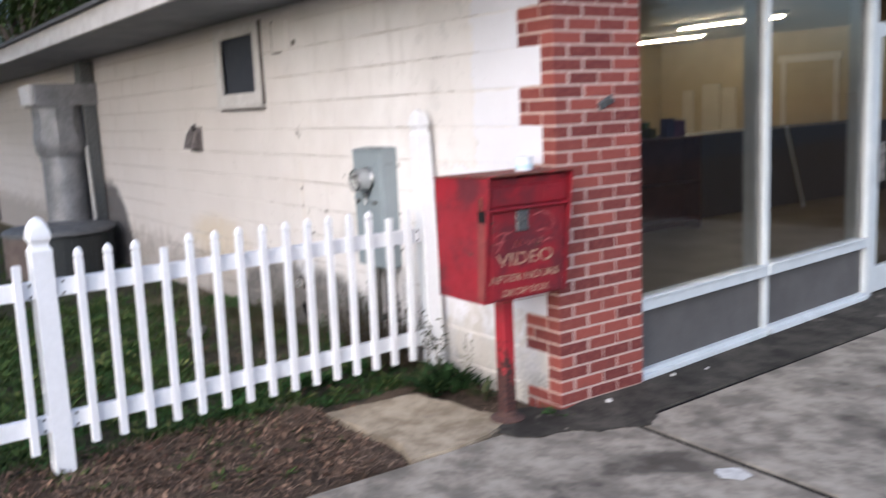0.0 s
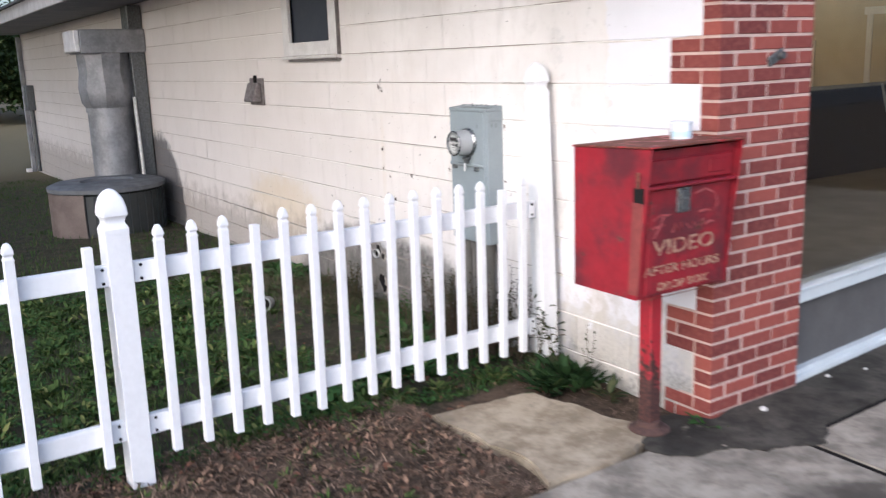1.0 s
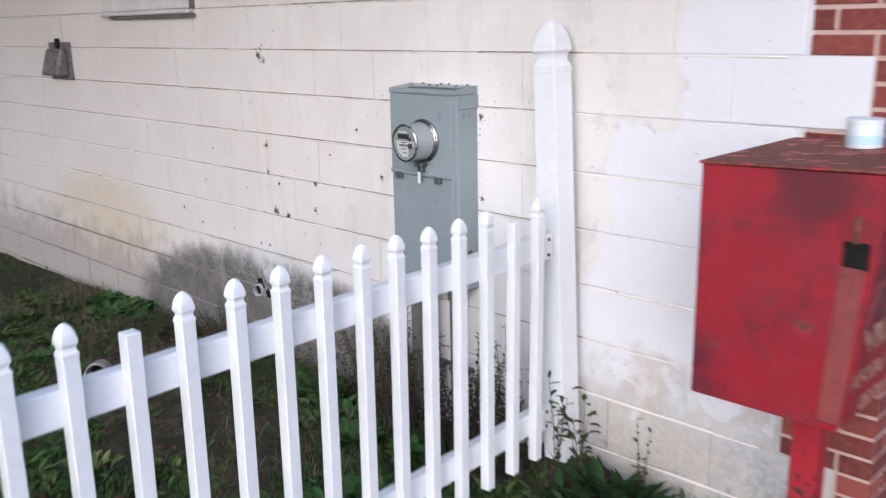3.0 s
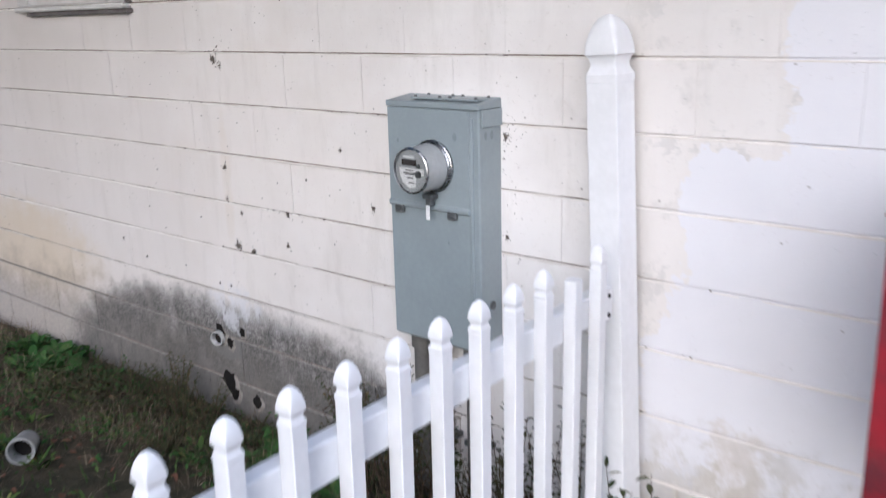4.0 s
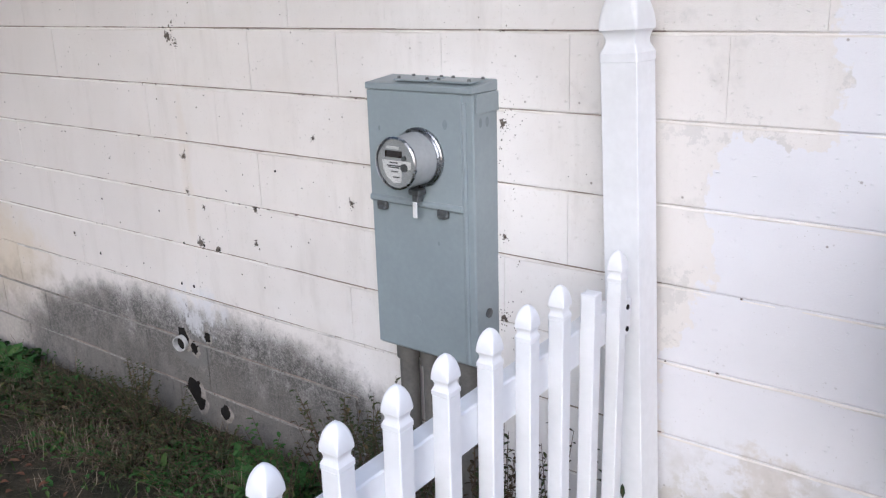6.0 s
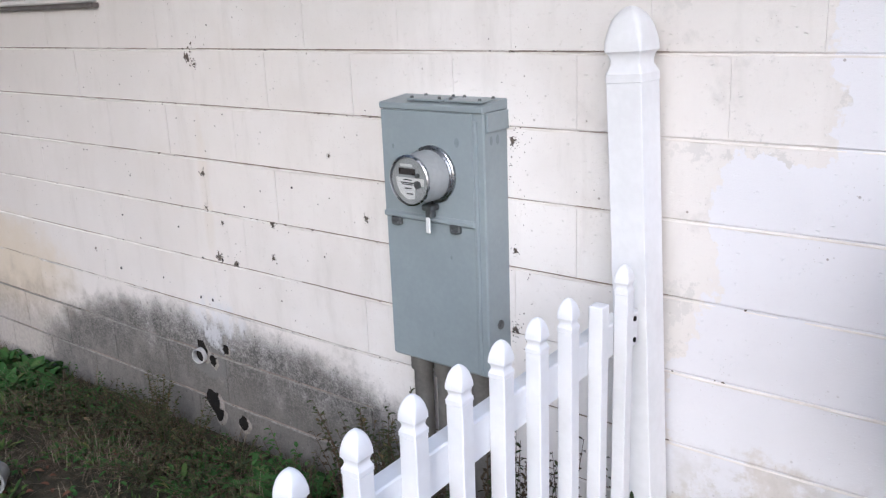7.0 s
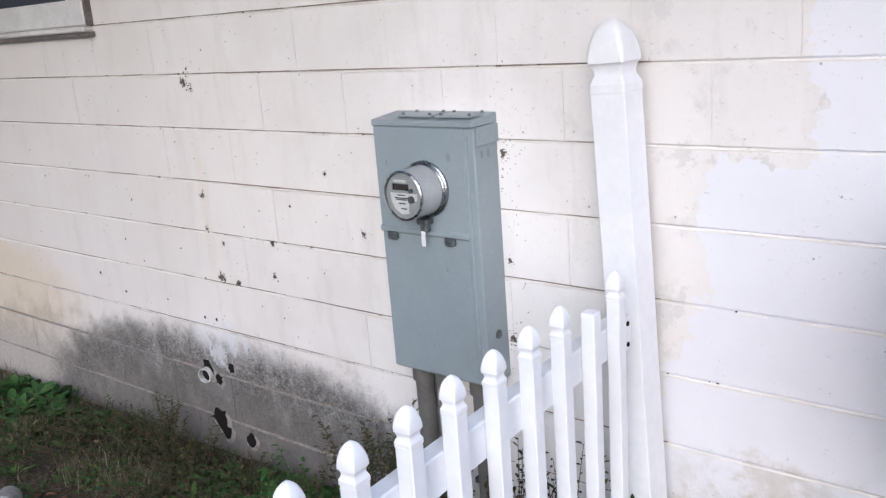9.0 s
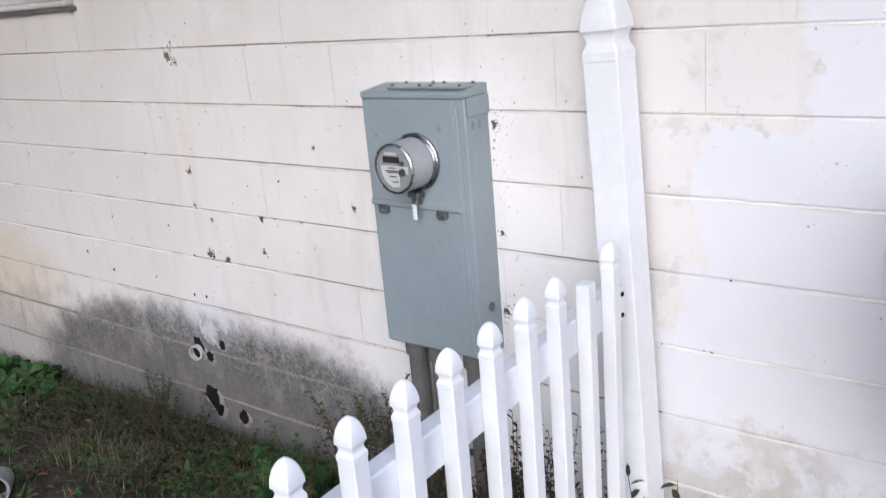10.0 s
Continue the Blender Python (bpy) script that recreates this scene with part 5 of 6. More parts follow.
SMALL = "small-leaved dark weed against the block wall"
weed(-3.42, -0.10, 1, SMALL, 12, 0.22, 0.020, DARK_LEAF, 0.10, 20)
weed(-3.24, -0.15, 2, SMALL, 16, 0.32, 0.021, DARK_LEAF, 0.10, 26)
weed(-3.14, -0.20, 41, SMALL, 14, 0.26, 0.020, DARK_LEAF, 0.14, 22)
weed(-2.98, -0.18, 3, SMALL, 14, 0.22, 0.022, DARK_LEAF, 0.15, 20)
weed(-2.74, -0.14, 4, SMALL, 12, 0.13, 0.022, DARK_LEAF, 0.13, 16)
weed(-3.62, -0.13, 42, SMALL, 9, 0.20, 0.018, DARK_LEAF, 0.11, 16)
TALL = "tall thin dark-leaved weed under the meter cabinet"
weed(-2.45, -0.15, 21, SMALL, 11, 0.18, 0.032, LEAF, 0.14, 13)
weed(-2.25, -0.18, 22, SMALL, 10, 0.19, 0.032, LEAF, 0.13, 13)
weed(-2.12, -0.10, 5, TALL, 9, 0.43, 0.024, DARK_LEAF, 0.10, 22)
weed(-1.98, -0.12, 6, TALL, 12, 0.52, 0.025, DARK_LEAF, 0.09, 24)
weed(-1.86, -0.11, 7, TALL, 9, 0.54, 0.024, DARK_LEAF, 0.06, 24)
weed(-1.66, -0.13, 8, TALL, 7, 0.46, 0.025, DARK_LEAF, 0.07, 20)
weed(-1.52, -0.17, 43, TALL, 7, 0.38, 0.025, DARK_LEAF, 0.08, 18)
weed(-1.42, -0.12, 9, TALL, 8, 0.44, 0.025, DARK_LEAF, 0.09, 20)
rng = random.Random(91)
for i in range(16):
    weed(rng.uniform(-2.3, -1.15), rng.uniform(-0.34, -0.09), 300 + i, "dry brown-leaved weed by the wall foot", rng.randrange(6, 10), rng.uniform(0.24, 0.46), 0.022, DRY_LEAF if i % 3 else DARK_LEAF, 0.08, 18, 0.45)
for i in range(7):
    weed(-1.62 + i * 0.075, rng.uniform(-0.20, -0.10), 330 + i, "tall dry brown-leaved weed by the wall foot", 4, rng.uniform(0.46, 0.62), 0.022, DRY_LEAF if i % 2 else DARK_LEAF, 0.05, 24, 0.45)
weed(-1.25, -0.20, 10, "thin leafy weed by the fence foot", 7, 0.34, 0.030, DARK_LEAF, 0.08, 15)
weed(-1.005, -0.18, 11, "thin weed climbing beside the white fence post", 3, 0.49, 0.040, DARK_LEAF, 0.03, 12, 0.42)
weed(-0.925, -0.16, 12, "upright toothed weed beside the fence post", 4, 0.38, 0.052, DARK_LEAF, 0.05, 10, 0.38)
weed(-0.70, -0.10, 13, "thin upright weed at the wall foot", 3, 0.36, 0.026, DARK_LEAF, 0.04, 13)
rng = random.Random(55)
for i in range(34):
    x = rng.uniform(-4.3, -2.2)
    weed(x, rng.uniform(-0.42, -0.08), 100 + i, "low tangled dark-leaved weed in dry grass", rng.randrange(10, 15), rng.uniform(0.07, 0.16), 0.019, DARK_LEAF if i % 4 else LEAF, 0.14, 15, 0.5)
LONG = "dark green long-leaved weed at the wall foot"
rosette(-0.80, -0.19, 20, LONG, 55, 0.145, BUSH_LEAF, 0.24, 1.3, 0.11)
rosette(-0.69, -0.17, 21, LONG, 40, 0.13, BUSH_LEAF, 0.26, 1.0, 0.09)
rosette(-0.90, -0.30, 22, LONG, 30, 0.10, BUSH_LEAF, 0.32, 0.8, 0.08)
rosette(-0.76, -0.32, 26, LONG, 40, 0.11, BUSH_LEAF, 0.34, 0.7, 0.10)
rosette(-0.52, -0.13, 23, LONG, 22, 0.10, DARK_LEAF, 0.27, 0.7, 0.05)
rosette(0.035, -0.075, 24, "small bright green weed at the pier foot", 12, 0.09, LEAF, 0.38, 0.8, 0.03)
rosette(0.085, -0.03, 25, "small bright green weed at the pier foot", 8, 0.06, LEAF, 0.40, 0.6, 0.03)
BROAD = "bright green broad-leaved weed patch in dry grass"
rng = random.Random(77)
for cx, cy, n, ln in ((-4.22, -0.20, 9, 0.125), (-4.5, -0.16, 4, 0.11), (-2.38, -0.26, 6, 0.11), (-2.15, -0.36, 4, 0.10), (-1.7, -0.45, 4, 0.11), (-4.0, -0.75, 3, 0.08), (-1.35, -0.75, 4, 0.11), (-1.45, -1.25, 3, 0.10), (-2.7, -0.30, 3, 0.08)):
    for i in range(n):
        rosette(cx + rng.uniform(-0.20, 0.20), min(cy + rng.uniform(-0.12, 0.12), -0.10), rng.randrange(9999), BROAD, 30, ln * 0.62, LEAF, 0.62, 0.8, 0.11)


def blades(name, label, count, area, height, width, material, flat, seed, keep):
    """Many single blades strewn over an area, one object."""
    rng = random.Random(seed)
    x0, x1, y0, y1 = area
    v, f = [], []
    while count > 0:
        x, y = rng.uniform(x0, x1), rng.uniform(y0, y1)
        count -= 1
        d = keep(x, y)
        if rng.random() > d:
            continue
        z = ground_z(x, y) - 0.003
        a = rng.uniform(0, 2 * math.pi)
        h = height * rng.uniform(0.4, 1.3)
        c, s = math.cos(a), math.sin(a)
        out = h * (rng.uniform(0.2, 0.9) if not flat else rng.uniform(0.9, 1.0))
        up = h * (rng.uniform(0.5, 1.0) if not flat else rng.uniform(0.02, 0.55) * rng.random())
        wx, wy = -s * width * 0.5, c * width * 0.5
        n = len(v)
        v += [(x - wx, y - wy, z), (x + wx, y + wy, z), (x + c * out * 0.45 + wx * 0.8, y + s * out * 0.45 + wy * 0.8, z + up * 0.7), (x + c * out * 0.45 - wx * 0.8, y + s * out * 0.45 - wy * 0.8, z + up * 0.7), (x + c * out, y + s * out, z + up)]
        f += [(n, n + 1, n + 2, n + 3), (n + 3, n + 2, n + 4)]
    me = bpy.data.meshes.new(name)
    me.from_pydata(v, [], f)
    me.materials.append(material)
    tagged(new(name, me), label, name.replace("_", " "), kind="stuff")


def patchy(lo, hi, s, off=0.0):
    return lambda x, y: min(1.0, max(0.0, (noise.noise(Vector((x * s + off, y * s, 5))) - lo) / (hi - lo)))


p1, p2, p3 = patchy(-0.25, 0.30, 2.6), patchy(-0.12, 0.28, 3.4, 9), patchy(-0.5, 0.2, 3.1, 20)
bare = lambda x, y: 0.15 if ((x + 2.75) / 0.75) ** 2 + ((y + 0.72) / 0.32) ** 2 < 1 else 1.0
lawn = lambda x, y: (p1(x, y) * 0.9 + 0.1) * bare(x, y) * (0.35 if x < -1.9 and y > -1.0 else 1.0) if y < -0.03 else 0.0
blades("lawn_grass", "thin patchy dark green grass behind the fence", 95000, (-5.6, -1.0, -4.6, -0.02), 0.055, 0.0052, GRASS, False, 3, lawn)
blades("far_grass", "rough dark green grass along the wall", 30000, (-16.0, -5.6, -5.0, -0.02), 0.06, 0.008, GRASS, False, 4, lambda x, y: p1(x, y) * 0.8 + 0.2)
blades("dry_grass", "dry brown tangled grass near the wall", 80000, (-5.4, -1.6, -1.05, -0.02), 0.10, 0.0024, HAY, True, 5, lambda x, y: (p2(x, y) * 0.9 + 0.1) * bare(x, y))
blades("dry_stalks", "upright dry brown grass stalks by the wall", 14000, (-5.4, -1.5, -0.75, -0.03), 0.11, 0.0020, HAY, False, 15, lambda x, y: p2(x, y) * bare(x, y))
blades("dead_turf", "brown dead turf and straw before the fence", 40000, (-1.25, 0.14, -4.6, -0.96), 0.065, 0.0055, STRAW, True, 6, lambda x, y: (p3(x, y) * 0.92 + 0.08) * (1 if x < 0.08 + 0.05 * math.sin(y * 11) else 0.1))
blades("green_tufts", "few green blades in the dead turf", 5000, (-1.25, 0.05, -4.6, -0.96), 0.05, 0.005, GRASS, False, 7, lambda x, y: p2(x, y) * min(1.0, max(0.05, -x - 0.25)))
blades("foot_litter", "dark plant litter along the wall foot", 9000, (-1.3, 0.0, -0.95, -0.03), 0.04, 0.005, STRAW, True, 8, lambda x, y: (0.9 if y > -0.40 - 0.25 * min(1, max(0, -x - 0.8) * 5) else 0.0) * p3(x, y))

# low clover and other small leaves in the lawn
rng = random.Random(31)
v, f = [], []
while len(f) < 84000:
    x, y = rng.uniform(-5.6, -1.0), rng.uniform(-4.4, -0.1)
    if rng.random() > p2(x, y) * bare(x, y):
        continue
    a = rng.uniform(0, 6.28)
    leaf_sheet(v, f, Vector((x, y, ground_z(x, y) + rng.uniform(0.004, 0.03))), Vector((math.cos(a), math.sin(a), rng.uniform(-0.2, 0.5))).normalized(), Vector((0, 0, 1)), rng.uniform(0.018, 0.050), rng.uniform(0.010, 0.022))
clover = leaf_part("lawn_weeds", v, f, LEAF, None)
tagged(clover, "low green clover and small weeds in the lawn", "weeds", kind="stuff")

# leafy tufts and clumps scattered through the lawn
rng = random.Random(63)
v, f = [], []
for i in range(1500):
    cx, cy = rng.uniform(-5.8, -1.05), rng.uniform(-4.4, -0.35)
    if rng.random() > (p1(cx, cy) * 0.8 + 0.2) * bare(cx, cy):
        continue
    size = rng.uniform(0.5, 1.4)
    for j in range(rng.randrange(10, 24)):
        a, r = rng.uniform(0, 6.28), rng.uniform(0, 0.06) * size
        x, y = cx + r * math.cos(a), cy + r * math.sin(a)
        leaf_sheet(v, f, Vector((x, y, ground_z(x, y) + rng.uniform(0.0, 0.03) * size)), Vector((math.cos(a), math.sin(a), rng.uniform(0.1, 1.2))).normalized(), Vector((0, 0, 1)), rng.uniform(0.03, 0.065) * size, rng.uniform(0.012, 0.026) * size)
for i in range(70):
    cx, cy = rng.uniform(-1.15, -0.15), rng.uniform(-3.8, -1.1)
    for j in range(rng.randrange(5, 12)):
        a, r = rng.uniform(0, 6.28), rng.uniform(0, 0.03)
        x, y = cx + r * math.cos(a), cy + r * math.sin(a)
        leaf_sheet(v, f, Vector((x, y, ground_z(x, y))), Vector((math.cos(a), math.sin(a), rng.uniform(0.3, 1.2))).normalized(), Vector((0, 0, 1)), rng.uniform(0.02, 0.05), rng.uniform(0.008, 0.016))
tufts = leaf_part("lawn_tufts", v, f, TUFT, None)
tagged(tufts, "dark and yellow-green leafy tufts in the lawn", "tufts", kind="stuff")

# fallen leaves, brown and red
DEAD = leafy("fallen_leaves", (0.09, 0.048, 0.032), (0.16, 0.075, 0.048), (0.24, 0.17, 0.10))
rng = random.Random(12)
v, f = [], []
for i in range(420):
    x, y = rng.uniform(-1.2, 0.06), rng.uniform(-3.6, -0.98)
    if i < 60:
        x, y = rng.uniform(-1.2, -0.75), rng.uniform(-2.2, -0.3)
    if i > 190:
        x, y = rng.uniform(-4.6, -1.2), rng.uniform(-1.6, -0.1)
    a = rng.uniform(0, 6.28)
    leaf_sheet(v, f, Vector((x, y, ground_z(x, y) + rng.uniform(0.006, 0.02))), Vector((math.cos(a), math.sin(a), rng.uniform(-0.1, 0.3))).normalized(), Vector((0, 0, 1)), rng.uniform(0.02, 0.055), rng.uniform(0.012, 0.03))
fallen = leaf_part("fallen_leaves", v, f, DEAD, None)
tagged(fallen, "curled brown and red fallen leaves on the soil", "fallen leaves", kind="stuff")

CRUMB = leafy("crumbled_brown_thatch", (0.046, 0.032, 0.023), (0.155, 0.098, 0.066), (0.32, 0.20, 0.13))
# crumbled thatch over the dead turf
rng = random.Random(41)
v, f = [], []
for i in range(9500):
    x, y = rng.uniform(-1.15, 0.10), rng.uniform(-4.0, -0.99)
    if noise.noise(Vector((x * 5, y * 5, 14))) < rng.uniform(-0.5, 0.3):
        continue
    a = rng.uniform(0, 6.28)
    leaf_sheet(v, f, Vector((x, y, ground_z(x, y) + rng.uniform(0.0, 0.012))), Vector((math.cos(a), math.sin(a), rng.uniform(0.0, 0.9))).normalized(), Vector((0, 0, 1)), rng.uniform(0.014, 0.048), rng.uniform(0.008, 0.022))
thatch = leaf_part("thatch", v, f, CRUMB, None)
tagged(thatch, "crumbled brown thatch on the dead turf", "thatch", kind="stuff")

# a plastic pipe end lying in the grass, a pebble and scraps on the concrete
pp = thing("pipe_offcut", "weathered white plastic pipe offcut lying in grass", "pipe", pose(-3.46, -0.74, ground_z(-3.46, -0.74) + 0.035, 0, 80, -35))
bm = bmesh.new()
turned(bm, [(0.040, -0.01), (0.048, -0.01), (0.048, 0.10), (0.056, 0.10), (0.056, 0.14), (0.048, 0.14), (0.040, 0.12), (0.038, 0.0)], 24, close=False)
part("tube", bm, plain("grimy_grey_pvc", (0.30, 0.30, 0.29), (0.18, 0.18, 0.17), 14, 0.6), pp)
part("bore", rod(bmesh.new(), (0, 0, 0.01), (0, 0, 0.06), 0.040, seg=20), DARK, pp)
rng = random.Random(3)
for i, (x, y, r) in enumerate(((0.10, 0.25, 0.017), (0.02, 0.86, 0.014), (0.07, 1.1, 0.010), (0.42, -0.75, 0.006), (0.55, -0.7, 0.007), (0.25, -0.2, 0.008), (0.9, 1.5, 0.010))):
    bm = bmesh.new()
    bmesh.ops.create_icosphere(bm, subdivisions=2, radius=r)
    for q in bm.verts:
        q.co *= 1 + 0.35 * noise.noise(q.co * 60 + Vector((i, 0, 0)))
        q.co.z *= 0.7
    solid("pebble", bm, PVC if i < 3 else SLAB, "small pale pebble on the concrete", "pebble", pose(x, y, r * 0.5), group="pebbles on the concrete")


# ---- distance, and unseen trees added for shade ----
def tree(m, seed, height, spread, leaves):
    """Trunk, forked limbs and a ragged crown of many small leaf clumps."""
    rng = random.Random(seed)
    t = thing("tree", "large dark green leafy tree beyond the building, some added unseen for shade", "tree", m, group="distant trees")
    bm = bmesh.new()
    rod(bm, (0, 0, 0), (0.1, 0, height * 0.4), height * 0.028, height * 0.018, 10)
    tips = []
    for i in range(9):
        a, k = rng.uniform(0, 6.28), rng.uniform(0.28, 0.42)
        p = Vector((0.08, 0, height * k))
        q = Vector((math.cos(a) * spread * rng.uniform(0.3, 0.7), math.sin(a) * spread * rng.uniform(0.3, 0.7), height * rng.uniform(0.5, 0.85)))
        rod(bm, p, q, height * 0.012, height * 0.004, 6)
        for j in range(3):
            e = q + Vector((rng.uniform(-1, 1), rng.uniform(-1, 1), rng.uniform(-0.4, 0.8))) * spread * 0.35
            rod(bm, q.lerp(p, 0.3), e, height * 0.005, height * 0.0015, 5)
            tips.append(e)
        tips.append(q)
    part("trunk", bm, BARK, t)
    v, f = [], []
    for i in range(leaves):
        c = rng.choice(tips)
        g = Vector((rng.gauss(0, 1), rng.gauss(0, 1), rng.gauss(0, 0.8))) * spread * 0.16
        b = rng.uniform(0, 6.28)
        leaf_sheet(v, f, c + g, Vector((math.cos(b), math.sin(b), rng.uniform(-0.8, 0.3))).normalized(), Vector((0, 0, 1)), rng.uniform(0.16, 0.38), rng.uniform(0.10, 0.2))
    leaf_part("crown", v, f, TREE_LEAF, t)
    return t


tree_a = tree(pose(-34, 4, -0.5), 1, 11, 5.0, 7500)
tree_b = tree(pose(-42, -2, -0.5), 2, 9, 5.0, 7500)
# the last seven are out of view, added to shade the wall's west part
for i, (x, y, s) in enumerate(((-50, 9, 1.2), (-30, 13, 1.2), (-46, -8, 1.0), (-58, 1, 1.3), (-24, 16, 1.25), (-38, 18, 1.3), (-62, -10, 1.2), (26, 22, 1.0), (38, 12, 1.1), (46, 34, 1.2), (30, 44, 1.1), (44, -6, 1.1), (-9, -10, 1.0), (-15, -9, 1.1), (-21, -11, 1.1), (-13, -15, 1.3), (-28, -13, 1.2), (-3.5, -11, 1.1), (-8, -14, 1.2))):
    copy_thing(tree_a if i % 2 else tree_b, pose(x, y, -0.5, 0, 0, i * 67)).scale = (s, s, s)
shrub = tree(pose(-40, 1.2, -1.6), 7, 4.5, 2.6, 6500)
tagged(shrub, "dense dark green shrub at the field edge", "shrub", group="field shrubs")
shrub.name = "shrub"
for i, (x, y, s) in enumerate(((-43, 3.6, 1.0), (-46, 1.0, 1.2), (-44, 6.0, 1.2), (-49, 3.0, 1.3), (-41, -2.0, 1.1), (-52, 0.0, 1.5))):
    copy_thing(shrub, pose(x, y, -1.6, 0, 0, i * 50)).scale = (s, s, s)
mast = thing("utility_pole", "grey weathered utility pole in the field", "utility pole", pose(-27, -0.9, -0.45))
part("pole", rod(bmesh.new(), (0, 0, 0), (0.05, 0, 8.5), 0.16, 0.11, 12), plain("grey_wood", (0.20, 0.19, 0.17), (0.15, 0.14, 0.13), 6, 0.9), mast)
part("crossarm", bar(-0.08, 0.08, -1.1, 1.1, 7.8, 7.92, 0.01), BARK, mast)

# ---- pieces of the walls ----
bricks()
BLOCK_CACHE, FILLED_CACHE = {}, {}


def blocks():
    """Block courses of the side wall: the near ones are pieces, the far ones one joined mesh."""
    rng = random.Random(9)
    far_v, far_f = [], []
    for k in range(-1, 15):
        z0 = BASE + k * C
        z1 = min(z0 + C, TOP)
        course = round((z0 - 1.5004) / C)
        x = -0.704 + 0.4064 * 3 - (0.0 if course % 2 == 0 else 0.2032)
        toothed = course % 2 == 0
        x_end = -0.281 if toothed else -0.101
        while x > -18.2:
            a, b = max(x - 0.4064, -18.2), min(x, x_end)
            x -= 0.4064
            if b - a < 0.02:
                continue
            spans = [(a, b)]
            if z1 > WIN[2] + 0.01 and z0 < WIN[3] - 0.03:
                spans = [s for s in ((a, min(b, WIN[0])), (max(a, WIN[1]), b)) if s[1] - s[0] > 0.02]
            for s0, s1 in spans:
                gv, gh = rng.choice((0.0, 0.0004, 0.0008, 0.0015)), rng.choice((0.003, 0.004, 0.0055))
                if z0 < 0.2:
                    gv = rng.choice((0.003, 0.005, 0.007))
                filled = s0 > -1.35 and 0.2 < z0 < 1.15
                if filled:
                    gv, gh = -0.0006, 0.003
                wd, ht = round(s1 - s0 - gv, 4 if filled else 3), round(z1 - z0 - gh, 3)
                jut = rng.uniform(-0.0015, 0.001) * (0.0 if filled else 1.0)
                if s0 > -6.6:
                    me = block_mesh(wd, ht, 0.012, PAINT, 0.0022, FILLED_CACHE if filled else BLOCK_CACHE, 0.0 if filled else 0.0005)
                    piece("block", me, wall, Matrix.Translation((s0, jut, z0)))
                else:
                    n = len(far_v)
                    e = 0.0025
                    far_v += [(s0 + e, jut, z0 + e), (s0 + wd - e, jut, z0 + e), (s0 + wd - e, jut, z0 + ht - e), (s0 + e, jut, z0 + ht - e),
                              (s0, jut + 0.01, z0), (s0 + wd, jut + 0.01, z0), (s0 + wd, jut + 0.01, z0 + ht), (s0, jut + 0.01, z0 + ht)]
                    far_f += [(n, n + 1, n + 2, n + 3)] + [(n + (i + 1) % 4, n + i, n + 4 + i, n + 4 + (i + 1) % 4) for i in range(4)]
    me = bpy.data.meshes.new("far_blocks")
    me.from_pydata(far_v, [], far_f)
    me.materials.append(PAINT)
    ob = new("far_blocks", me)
    ob.parent = wall
    ob["kind"] = "stuff"


blocks()


def in_window(x, z):
    return WIN[0] - 0.04 < x < WIN[1] + 0.04 and WIN[2] - 0.01 < z < WIN[3] + 0.01


def joint_dirt():
    """Crumbs of dirt and flaked paint caught along the bed joints."""
    rng = random.Random(21)
    v, f = [], []
    for k in range(2, 13):
        z = BASE + k * C
        x = -6.5
        while x < -0.95:
            x += rng.expovariate(9.0 if k < 9 else 18.0) + 0.004
            if in_window(x, z) or noise.noise(Vector((x * 1.3, k * 3.1, 2))) < -0.12:
                continue
            for i in range(rng.choice((1, 1, 2, 3))):
                cx, cz, r = x + rng.uniform(-0.03, 0.03), z - 0.003 + rng.uniform(-0.006, 0.003), rng.uniform(0.0015, 0.005)
                n = len(v)
                m = 5
                v += [(cx + r * rng.uniform(0.6, 2.2) * math.cos(6.283 * j / m), 0.001, cz + r * 0.7 * math.sin(6.283 * j / m)) for j in range(m)]
                v.append((cx, -0.003, cz))
                f += [(n + j, n + (j + 1) % m, n + m) for j in range(m)]
    for i in range(80):
        cx, cz, r = -1.53 + abs(rng.gauss(0, 0.035)), rng.choice((rng.uniform(0.58, 1.33), rng.gauss(1.26, 0.04), rng.gauss(0.68, 0.04))), rng.uniform(0.0008, 0.0026)
        n = len(v)
        v += [(cx + r * rng.uniform(0.6, 1.6) * math.cos(6.283 * j / 5), 0.001, cz + r * rng.uniform(0.6, 2.0) * math.sin(6.283 * j / 5)) for j in range(5)]
        v.append((cx, -0.004, cz))
        f += [(n + j, n + (j + 1) % 5, n + 5) for j in range(5)]
    for i in range(260):
        cx, cz, r = -1.15 - 4.0 * rng.random(), rng.uniform(0.1, 2.0), rng.uniform(0.001, 0.0032)
        n = len(v)
        v += [(cx + r * rng.uniform(0.6, 1.6) * math.cos(6.283 * j / 5), 0.001, cz + r * rng.uniform(0.6, 2.0) * math.sin(6.283 * j / 5)) for j in range(5)]
        v.append((cx, -0.003, cz))
        f += [(n + j, n + (j + 1) % 5, n + 5) for j in range(5)]
    me = bpy.data.meshes.new("joint_dirt")
    me.from_pydata(v, [], f)
    me.materials.append(MUD)
    ob = new("joint_dirt", me)
    ob.parent = wall
    ob["kind"] = "stuff"


joint_dirt()


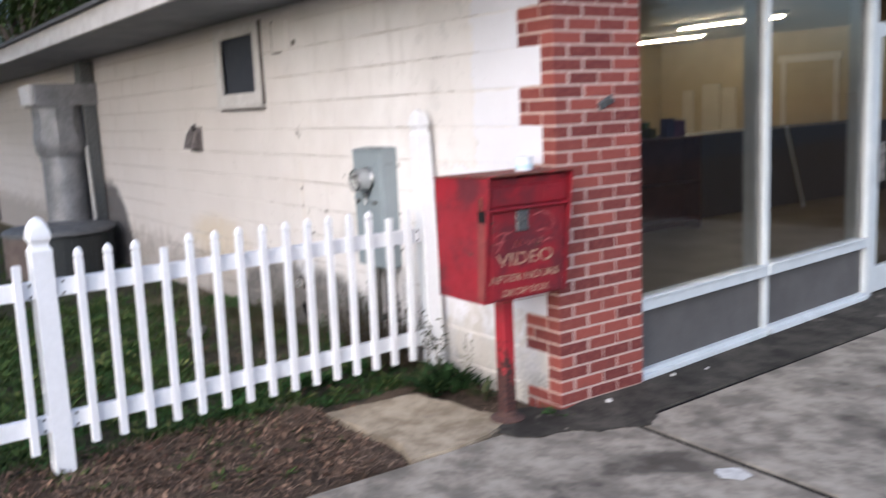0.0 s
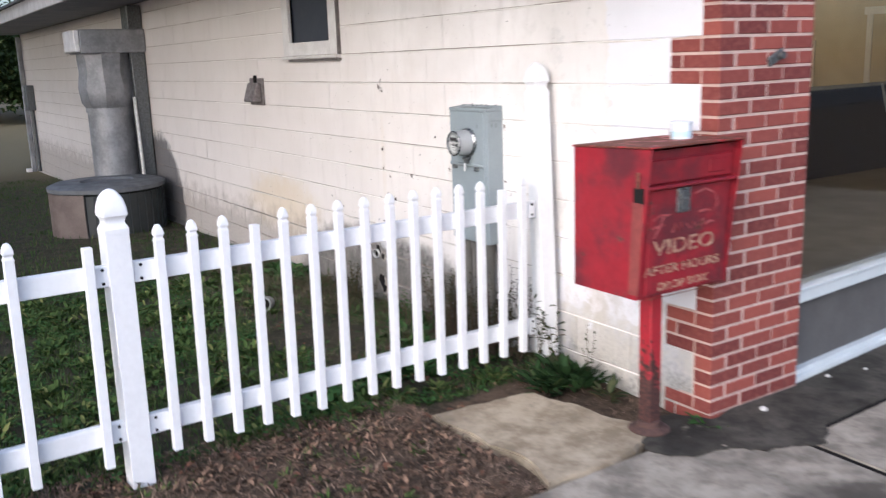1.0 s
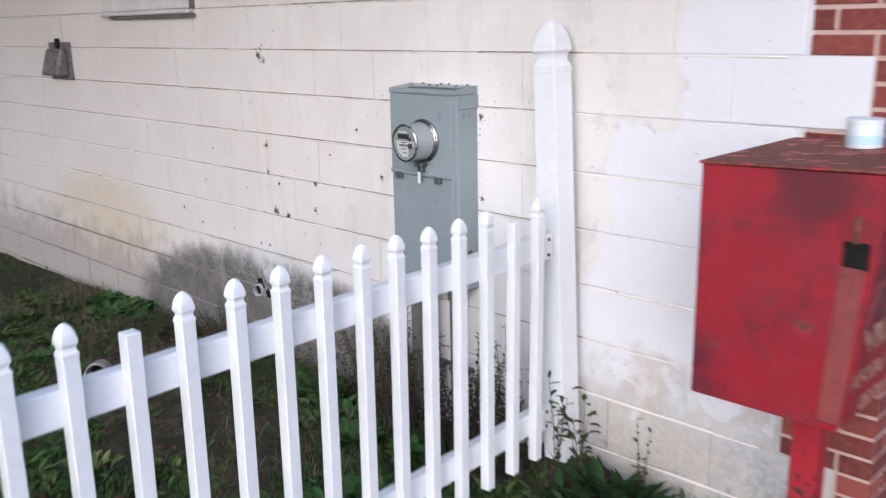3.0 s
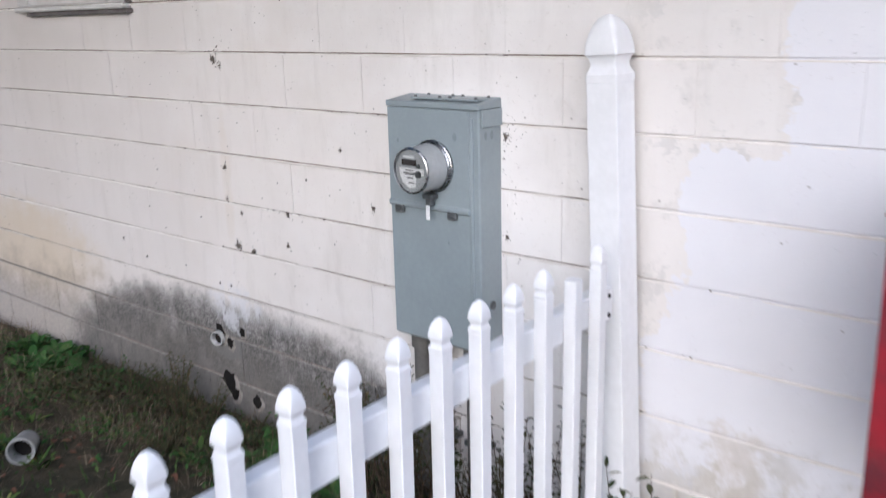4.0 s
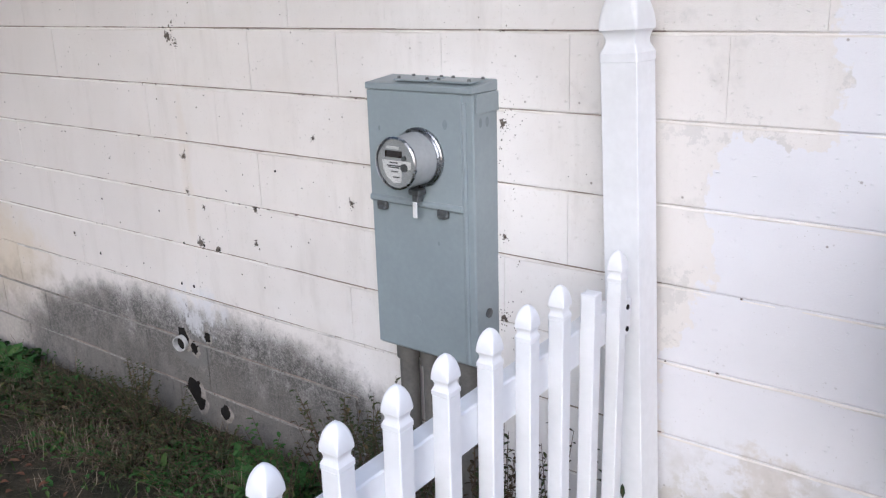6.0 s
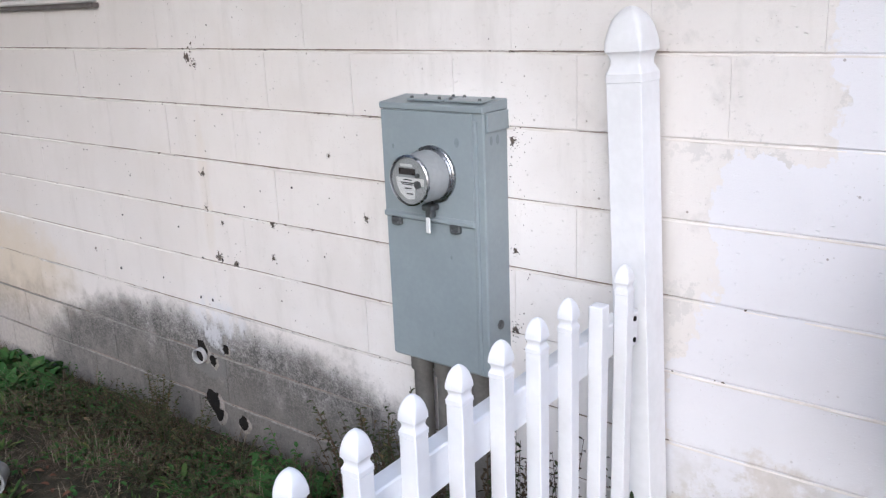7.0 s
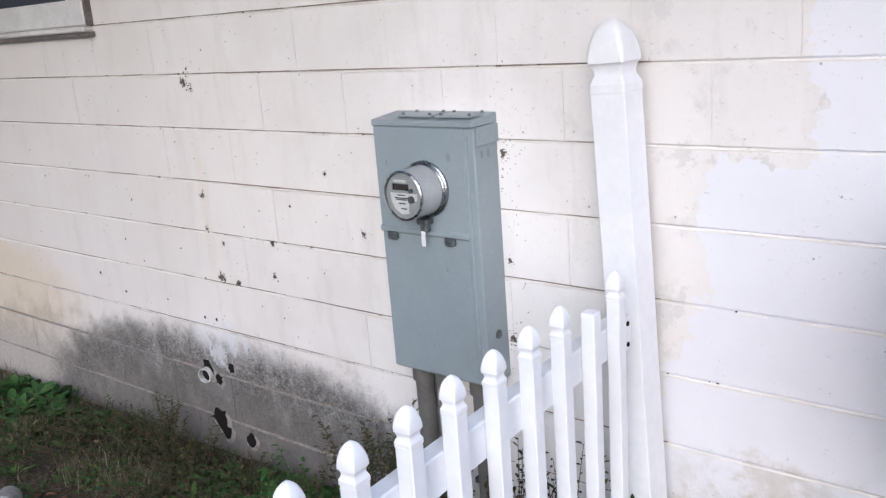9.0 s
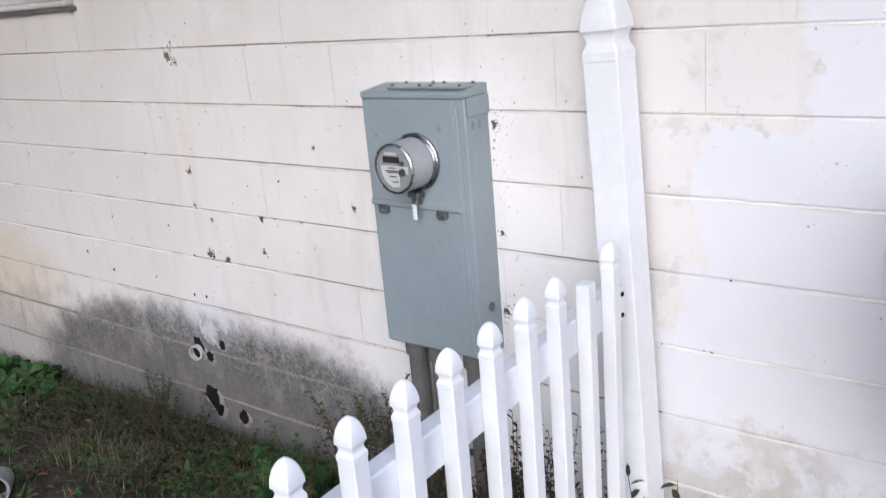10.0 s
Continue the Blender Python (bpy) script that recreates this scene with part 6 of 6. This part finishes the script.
def mortar_beads():
    """Smeared lips of painted mortar along the lower side of the bed joints."""
    v, f = [], []
    for k in range(1, 14):
        z = BASE + k * C
        last = None
        for i in range(int((6.4 - 0.31) / 0.02)):
            x = -6.4 + i * 0.02
            if in_window(x, z):
                last = None
                continue
            a = noise.noise(Vector((x * 1.7, k * 5.3, 0.0))) + 0.5 * noise.noise(Vector((x * 9.0, k * 2.7, 4.0)))
            out = max(-0.002, 0.0034 + 0.0068 * a)
            low = 0.009 + 0.004 * noise.noise(Vector((x * 5.0, k * 1.9, 8.0)))
            mid = z - 0.0045 + 0.0016 * noise.noise(Vector((x * 3.0, k * 4.1, 6.0)))
            row = [(x, 0.004, mid + 0.0012), (x, -out, mid - 0.0012), (x, -out * 0.75, mid - 0.004), (x, 0.003, mid - low)]
            n = len(v)
            v += row
            if last is not None:
                f += [(last + j, last + j + 1, n + j + 1, n + j) for j in range(3)]
            last = n
    me = bpy.data.meshes.new("mortar_bead")
    me.from_pydata(v, [], f)
    me.materials.append(BEAD)
    for p in me.polygons:
        p.use_smooth = True
    ob = new("mortar_bead", me)
    ob.parent = wall
    ob["kind"] = "stuff"


mortar_beads()


def joint_grime():
    """Thin broken threads of dark grime lying in the bed joints."""
    v, f = [], []
    for k in range(1, 14):
        z = BASE + k * C
        last = None
        for i in range(int((6.4 - 0.31) / 0.015)):
            x = -6.4 + i * 0.015
            if in_window(x, z):
                last = None
                continue
            a = noise.noise(Vector((x * 2.1, k * 7.3, 1.0))) + 0.6 * noise.noise(Vector((x * 11.0, k * 3.7, 9.0)))
            shift = 0.5 * min(1.0, max(0.0, (x + 1.3) / 0.4)) + 0.22 * min(1.0, max(0.0, (-3.6 - x) / 0.8))
            h = 0.0009 + 0.0026 * (a - shift)
            if h < 0.0006:
                last = None
                continue
            top = z + 0.0002 + 0.0012 * noise.noise(Vector((x * 6.0, k * 1.3, 3.0)))
            n = len(v)
            v += [(x, 0.002, top + 0.0012), (x, -0.0016, top), (x, -0.0016, top - h), (x, 0.003, top - h - 0.001)]
            if last is not None:
                f += [(last + j, last + j + 1, n + j + 1, n + j) for j in range(3)]
            last = n
    me = bpy.data.meshes.new("joint_grime")
    me.from_pydata(v, [], f)
    me.materials.append(GRIME)
    ob = new("joint_grime", me)
    ob.parent = wall
    ob["kind"] = "stuff"


joint_grime()
